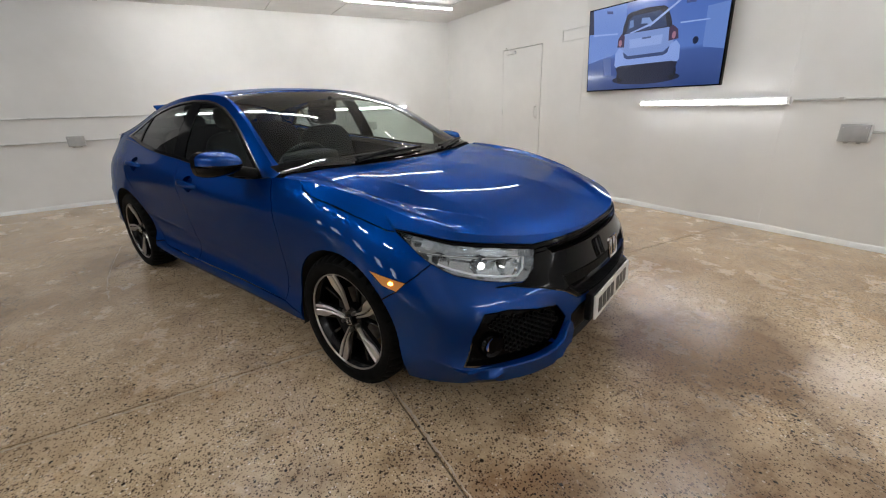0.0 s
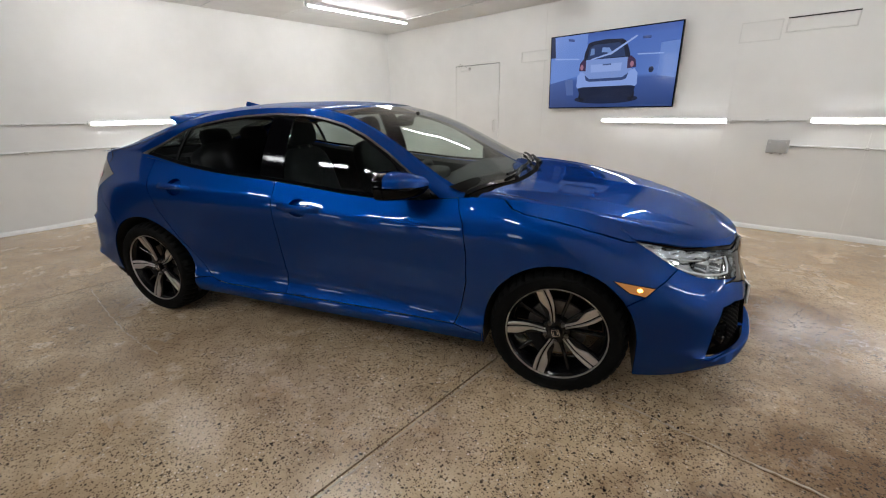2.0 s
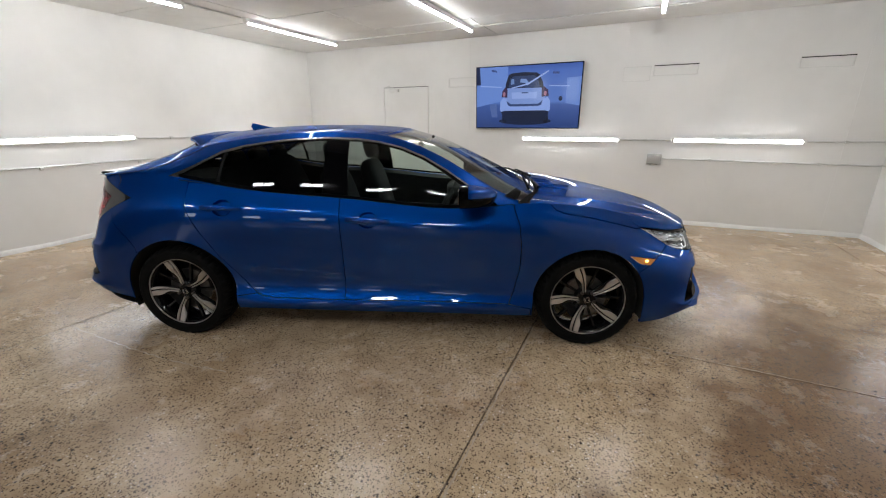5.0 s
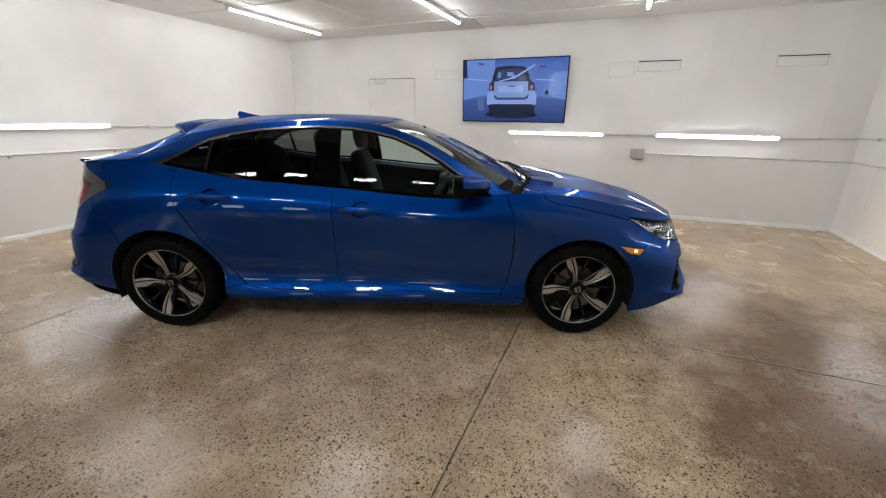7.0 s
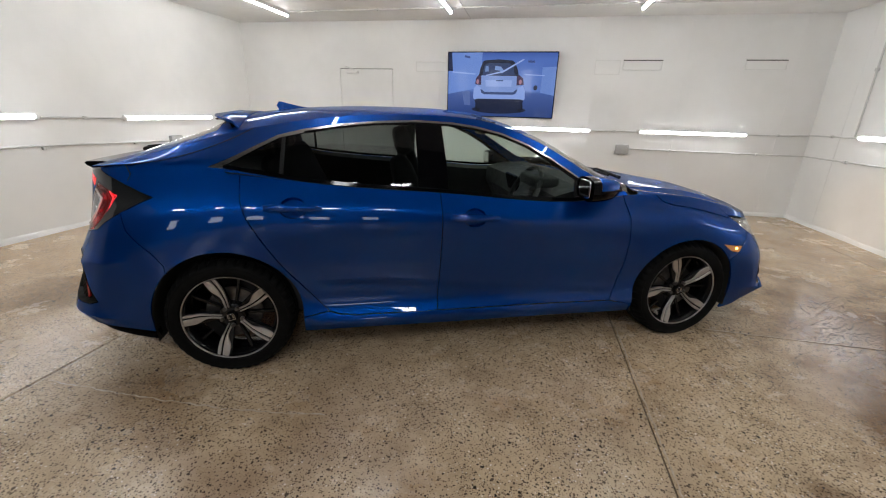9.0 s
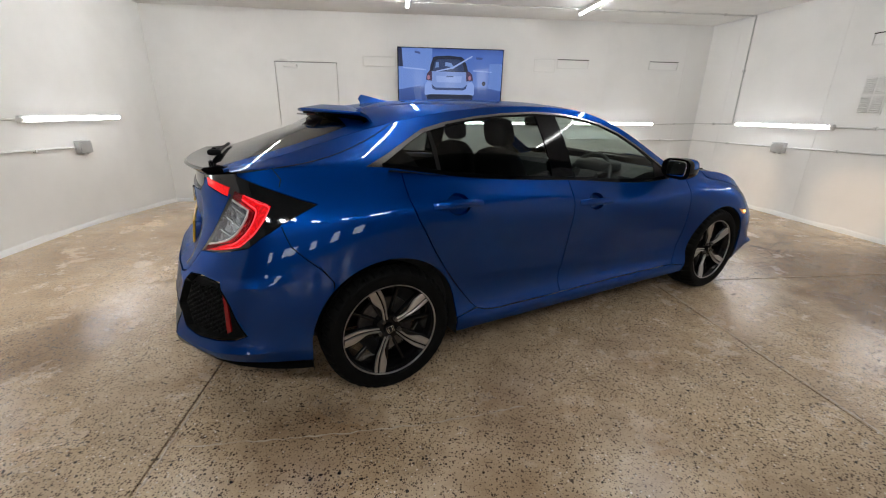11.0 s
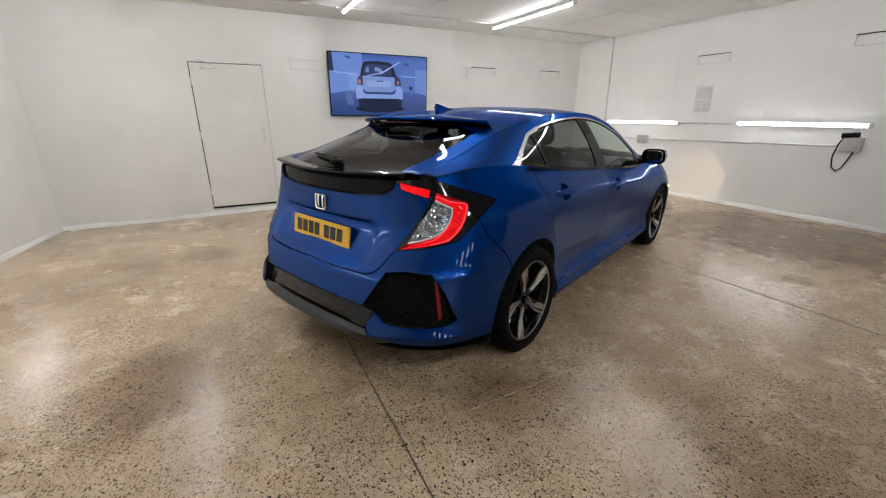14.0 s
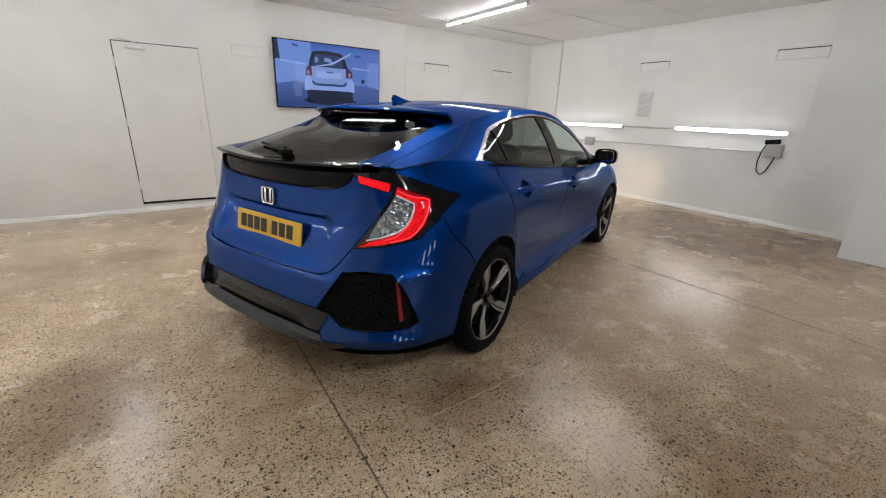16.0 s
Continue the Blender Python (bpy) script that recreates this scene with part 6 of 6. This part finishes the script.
# ribs in the clear part of the tail lamps, and the lip under the tail
for i, s in enumerate((-1, 1)):
    for a, b in (((-2.125, .948), (-2.03, .917)), ((-2.175, .902), (-2.075, .868)), ((-2.225, .848), (-2.135, .83))):
        bm = tube([on_band(a[0] + (b[0] - a[0]) * k / 5, a[1] + (b[1] - a[1]) * k / 5, s, -.012).translation for k in range(6)], .0045, 6)
        part("rib", bm, SILVER, tails[i], "", 60)
    bm = tube([on_band(a, b, s, .001).translation for a, b in ((-2.105, .972), (-2.05, .953), (-2.0, .937), (-2.012, .915), (-2.028, .897), (-2.052, .873), (-2.082, .848), (-2.115, .828), (-2.152, .812), (-2.22, .794), (-2.28, .781))], .0045, 6)
    for line in (((-2.075, 1.000), (-1.95, .973), (-1.868, .951), (-1.905, .905), (-1.967, .858), (-2.062, .803), (-2.17, .779)), ((-2.098, .982), (-2.04, .964), (-1.985, .946), (-2.005, .908), (-2.065, .855), (-2.14, .805), (-2.20, .789))):
        pts = hermite(np.arange(7), line, np.linspace(0, 6, 31))
        part("light_guide", tube([on_band(a, b, s, .001 - float(bar_depth(a, b))).translation for a, b in pts], .0024, 6), PINK_LIT, tails[i], "bright pink light guide", 60)
    part("lens_frame", bm, WHITE_ENAMEL, tails[i], "pale frame round the clear lens", 60)
bm = bmesh.new()
prev = None
for k in range(81):
    b = -1 + k / 40
    s, p = (-1 if b < 0 else 1), -2.90 + .62 * abs(b)
    o = .020 * (1 - abs(b) ** 8)
    q = [bm.verts.new(on_band(p, z, s, d).translation) for z, d in ((.352, -.028), (.340, o * .3 - .004), (.324, o), (.310, o), (.292, -.020))]
    if prev:
        for j in range(4):
            bm.faces.new((prev[j], prev[j + 1], q[j + 1], q[j]))
    prev = q
bmesh.ops.recalc_face_normals(bm, faces=bm.faces[:])
part("valance_lip", bm, LIP_GREY, rear_bumper, "dark grey lip", 30)

# grille bars and badge
for z0, z1, out, nm in ((.512, .528, -.004, "grille_bar"), (.680, .692, -.006, "grille_bar")):
    bm = bmesh.new()
    prev = None
    for k in range(49):
        b = -1 + 2 * k / 48
        p = 2.84 - abs(b) * (.50 if z0 > .6 else .36)
        s = -1 if b < 0 else 1
        d = out * (1 - abs(b) ** 6)
        q = [bm.verts.new(on_band(p, z, s, o).translation) for z, o in ((z0, -.01), (z0 + .004, d), ((z0 + z1) / 2, d + .008), (z1 - .004, d), (z1, -.01))]
        if prev:
            for j in range(4):
                bm.faces.new((prev[j], prev[j + 1], q[j + 1], q[j]))
        prev = q
    bmesh.ops.recalc_face_normals(bm, faces=bm.faces[:])
    part(nm, bm, GLOSS_BLACK, wing, "", 40)


def emblem(m, w, h, parent):
    bm = bmesh.new()
    o = [(-w * .42, -h / 2), (-w / 2, -h * .3), (-w / 2, h * .4), (-w * .42, h / 2), (w * .42, h / 2), (w / 2, h * .4), (w / 2, -h * .3), (w * .42, -h / 2)]
    i = [(a * .80, b * .82) for a, b in o]
    va = [bm.verts.new((a, d, b)) for d in (-.002, -.010) for a, b in o]
    vb = [bm.verts.new((a, d, b)) for d in (-.002, -.008) for a, b in i]
    for k in range(8):
        j = (k + 1) % 8
        bm.faces.new((va[k], va[j], va[8 + j], va[8 + k]))
        bm.faces.new((va[8 + k], va[8 + j], vb[8 + j], vb[8 + k]))
        bm.faces.new((vb[8 + k], vb[8 + j], vb[j], vb[k]))
    for c in (-.2, .2):
        box((c * w - w * .075, c * w + w * .075), (-.009, -.002), (-h * .38, h * .40), 0.001, bm)
    bmesh.ops.recalc_face_normals(bm, faces=bm.faces[:])
    part("emblem", moved(bm, m), BRIGHT_CHROME, parent, "plain chrome maker's emblem", 30)


emblem(Matrix.Translation((2.238, 0, .600)) @ Matrix.Rotation(radians(90), 4, "Z") @ Matrix.Rotation(radians(-8), 4, "X"), .112, .092, wing)
emblem(Matrix.Translation((-2.095, 0, .903)) @ Matrix.Rotation(radians(-90), 4, "Z") @ Matrix.Rotation(radians(-4), 4, "X"), .098, .082, gate)


def plate(m, mat, parent, label):
    """A number plate with plain bars in place of its marks."""
    ob = part("number_plate", moved(box((-.26, .26), (-.010, 0), (-.0555, .0555), 0.003), m), mat, parent, label)
    x = -.222
    for k in range(7):
        part("bar", moved(box((x, x + .046), (-.0115, -.0095), (-.034, .034)), m), INK, ob)
        x += .058 + (.030 if k == 3 else 0)
    return ob


plate(Matrix.Translation((2.262, 0, .392)) @ Matrix.Rotation(radians(90), 4, "Z") @ Matrix.Rotation(radians(-3), 4, "X"), PLATE_WHITE, front_bumper, "white number plate with black bars")
part("plate_base", box((2.225, 2.255), (-.27, .27), (.33, .455), 0.006), MATT_BLACK, front_bumper)
plate(Matrix.Translation((-2.114, 0, .752)) @ Matrix.Rotation(radians(-90), 4, "Z") @ Matrix.Rotation(radians(-8), 4, "X"), PLATE_YELLOW, gate, "yellow number plate with black bars")
part("plate_base", moved(box((-.250, .250), (.0, .035), (-.050, .050), 0.006), Matrix.Translation((-2.114, 0, .752)) @ Matrix.Rotation(radians(-90), 4, "Z") @ Matrix.Rotation(radians(-8), 4, "X")), PAINT, gate, "", 40)


# ---- spoilers, aerial, wipers ----
def loft(rows, mat, name, parent, label="", smooth=35, closed=True):
    bm = bmesh.new()
    vs = [[bm.verts.new(p) for p in r] for r in rows]
    n = len(rows[0])
    for a, b in zip(vs, vs[1:]):
        for k in range(n if closed else n - 1):
            bm.faces.new((a[k], a[(k + 1) % n], b[(k + 1) % n], b[k]))
    if closed:
        bm.faces.new(vs[0])
        bm.faces.new(vs[-1][::-1])
    bmesh.ops.recalc_face_normals(bm, faces=bm.faces[:])
    return part(name, bm, mat, parent, label, smooth)


rows, under = [], []
for k in range(33):
    t = -1 + k / 16
    y = .535 * t
    xr = -1.52 + .18 * t * t
    zt = 1.338 - .018 * t * t
    z0 = float(roof(np.array([-1.28]), np.array([y]))[0, 2]) + .003
    xm = (-1.28 + xr) / 2
    rows.append([(-1.28, y, z0 - .012), (-1.28, y, z0), (xm, y, (z0 + zt) / 2 + .010), (xr, y, zt - .004), (xr - .003, y, zt - .012), (xr + .004, y, zt - .020), (xm, y, zt - .03)])
spoiler = loft(rows, PAINT, "roof_spoiler", gate, "blue roof spoiler with a black underside")
rows = []
for k in range(33):
    t = -1 + k / 16
    y = .515 * t
    xr = -1.50 + .17 * t * t
    zb = 1.318 - .018 * t * t
    rows.append([(-1.30, y, zb - .005), (xr, y, zb - .003), (xr + .03, y, zb - .026), (-1.42 + .06 * t * t, y, zb - .045), (-1.32, y, zb - .035)])
loft(rows, GLOSS_BLACK, "spoiler_underside", gate, "gloss black")
part("brake_light", box((-1.515, -1.47), (-.15, .15), (1.297, 1.306), 0.003), RED_DIM, gate, "dim red high brake light")

rows = []
for k in range(41):
    t = -1 + k / 20
    y = .555 * t
    xr = -2.118 + .085 * t * t
    zt = 1.078 + .012 * t * t
    rows.append([(xr + .16, y, zt - .006), (xr + .08, y, zt + .004), (xr + .012, y, zt + .003), (xr, y, zt - .006), (xr + .012, y, zt - .018), (xr + .05, y, zt - .042), (xr + .10, y, zt - .05)])
loft(rows, GLOSS_BLACK, "tail_spoiler", gate, "gloss black spoiler lip across the tail")

rows = []
for k in range(13):
    t = k / 12
    x = -.985 - .185 * t
    h = .058 * (t ** 1.25) * (1 - max(0, (t - .88) / .12) ** 2 * .55)
    w = .030 * math.sin(math.pi * min(1, .12 + t * .82)) ** .7
    zr = float(roof(np.array([x]), np.array([0.0]))[0, 2]) - .004
    rows.append([(x, -w, zr), (x, -w * .55, zr + h * .35 + .004), (x - .012 * t, -.004, zr + h + .004), (x - .012 * t, .004, zr + h + .004), (x, w * .55, zr + h * .35 + .004), (x, w, zr)])
loft(rows, PAINT, "aerial", car, "blue shark-fin aerial", 50)

for y0, y1, a0, a1 in ((-.42, .08, .05, .07), (.25, .66, .04, .06)):
    pts = []
    for k in range(12):
        t = k / 11
        y = y0 + (y1 - y0) * t
        q = ws(np.array([a0 + (a1 - a0) * t]), np.array([abs(y) / .78]))[0]
        pts.append((q[0] + .012, y, q[2] + .014))
    w = part("wiper", tube(pts, .008, 6), MATT_BLACK, car, "black windscreen wiper", 50)
    part("wiper_arm", tube([(pts[0][0] + .06, pts[0][1] - .04, pts[0][2] - .008), (pts[5][0] + .012, pts[5][1], pts[5][2] + .014), pts[6]], [.012, .008, .006], 8), MATT_BLACK, w, "", 50)
g = lambda c, y: gate_surface(np.array([c]), np.array([abs(y) / .59]))[0]
pts = []
for k in range(8):
    y = .02 + .30 * k / 7
    q = g(.10 + .06 * k / 7, y)
    pts.append((q[0], y, q[2] + .014))
w = part("rear_wiper", tube(pts, .008, 6), MATT_BLACK, gate, "black rear wiper", 50)
q = g(.06, .0)
part("wiper_pivot", superbox((q[0], .0, q[2] + .02), (.034, .024, .017), (.7, .7)), MATT_BLACK, gate, "black wiper pivot", 60)
part("wiper_arm", tube([(q[0], .0, q[2] + .035), pts[4]], [.012, .007], 8), MATT_BLACK, gate, "", 50)


# ---- cabin ----
def seat(y, x, wide=.25):
    s = part("seat", superbox((x, y, .56), (.27, wide, .12), (.45, .45)), FABRIC, car, "black cloth front seat", 60)
    bm = superbox((0, 0, 0), (.075, wide * .94, .31), (.5, .5))
    part("seat_back", moved(bm, pose(x - .40, y, .81, 0, -17, 0)), FABRIC, s, "", 60)
    bm = superbox((0, 0, 0), (.05, .125, .085), (.6, .6))
    part("headrest", moved(bm, pose(x - .465, y, 1.205, 0, -12, 0)), FABRIC, s, "", 60)
    for d in (-.05, .05):
        part("headrest_post", tube([(x - .44, y + d, 1.08), (x - .465, y + d, 1.18)], .007, 8), STEEL, s)
    return s


seat(-.36, .065)
seat(.36, .165)
bench = part("rear_bench", superbox((-.72, 0, .55), (.24, .62, .12), (.35, .35)), FABRIC, car, "black cloth rear bench", 60)
part("bench_back", moved(superbox((0, 0, 0), (.08, .61, .32), (.35, .35)), pose(-1.03, 0, .84, 0, -24, 0)), FABRIC, bench, "", 60)
for y in (-.36, .0, .36):
    part("headrest", moved(superbox((0, 0, 0), (.045, .12, .07), (.6, .6)), pose(-1.15, y, 1.16, 0, -14, 0)), FABRIC, bench, "", 60)
rows = []
for k in range(25):
    t = -1 + k / 12
    y = .715 * t
    d = .10 * t * t
    rows.append([(.98 - d, y, .60), (.99 - d, y, .93), (.90 - d, y, .958), (.62 - .3 * d, y, .955 - .01 * t * t), (.50 - .2 * d, y, .915), (.47, y, .80), (.56, y, .62)])
dash = loft(rows, TRIM, "dashboard", car, "dark soft dashboard")
part("binnacle", superbox((.52, -.37, .965), (.10, .17, .045), (.5, .6)), TRIM, dash, "", 60)
part("infotainment", moved(box((-.012, .012), (-.11, .11), (-.065, .065), 0.006), pose(.475, 0, .88, 0, -15, 0)), GLOSS_BLACK, dash)
bm = tube([(.186 * math.cos(a), .186 * math.sin(a), 0) for a in [2 * math.pi * k / 40 for k in range(40)]], .0155, 10, closed=True)
wm = pose(.42, -.37, .875, 0, -64, 0)
wheel_rim = part("steering_wheel", moved(bm, wm), TRIM, car, "dark steering wheel", 60)
part("wheel_boss", moved(superbox((0, 0, 0), (.075, .08, .025), (.6, .7)), wm), TRIM, wheel_rim, "", 60)
for a in (90, 210, 330):
    a = radians(a + 90)
    part("wheel_spoke", moved(tube([(0, 0, 0), (.18 * math.cos(a), .18 * math.sin(a), 0)], .016, 8), wm), TRIM, wheel_rim, "", 60)
part("column", moved(tube([(0, 0, -.02), (0, 0, -.30)], .03, 10), wm), TRIM, wheel_rim)
part("interior_mirror", moved(superbox((0, 0, 0), (.018, .12, .035), (.5, .5)), pose(.20, 0, 1.265, 0, 10, 0)), GLOSS_BLACK, car, "black interior mirror", 60)
part("mirror_stalk", tube([(.22, 0, 1.27), (.30, 0, 1.315)], .012, 8), TRIM, car)
part("cabin_floor", box((-1.25, 1.0), (-.74, .74), (.27, .31), 0.01), TRIM, car)
part("tunnel", box((-.55, .60), (-.11, .11), (.31, .62), 0.03), TRIM, car, "", 40)
part("gate_lining", box((-1.975, -1.955), (-.60, .60), (.55, 1.058), 0.004), TRIM, car)
part("parcel_shelf", box((-1.95, -1.13), (-.585, .585), (.985, 1.005), 0.005), TRIM, car)
for s in (-1, 1):
    part("boot_lining", box((-1.97, -1.16), (s * .60 - .012, s * .60 + .012), (.40, 1.055), 0.004), TRIM, car)
    rows = [[(x, s * .765, .30), (x, s * .775, .60), (x, s * .765, .80), (x, s * (.765 - .02), along(x, 5) - .03), (x, s * .80, along(x, 5) - .005)] for x in np.linspace(-1.3, .92, 24)]
    loft(rows, TRIM, "door_lining", car, "dark inner door lining", 50, closed=False)
rows = [[(x, y, float(roof(np.array([x]), np.array([y]))[0, 2]) - .022 - .012 * (abs(y) / .57) ** 4) for y in np.linspace(-.565, .565, 21)] for x in np.linspace(-1.30, .06, 24)]
loft(rows, HEADLINER, "headlining", car, "pale grey headlining", 60, closed=False)

# dipped beams of the lit headlamps
for s in (-1, 1):
    d = bpy.data.lights.new("headlamp_beam", "SPOT")
    d.energy, d.spot_size, d.spot_blend, d.shadow_soft_size, d.color = 60, radians(26), 0.7, 0.03, (1.0, 0.72, 0.46)
    lamp = new("headlamp_beam", d)
    lamp.matrix_basis = look((2.19, s * .60, .672), (4.19, s * .68, .40))
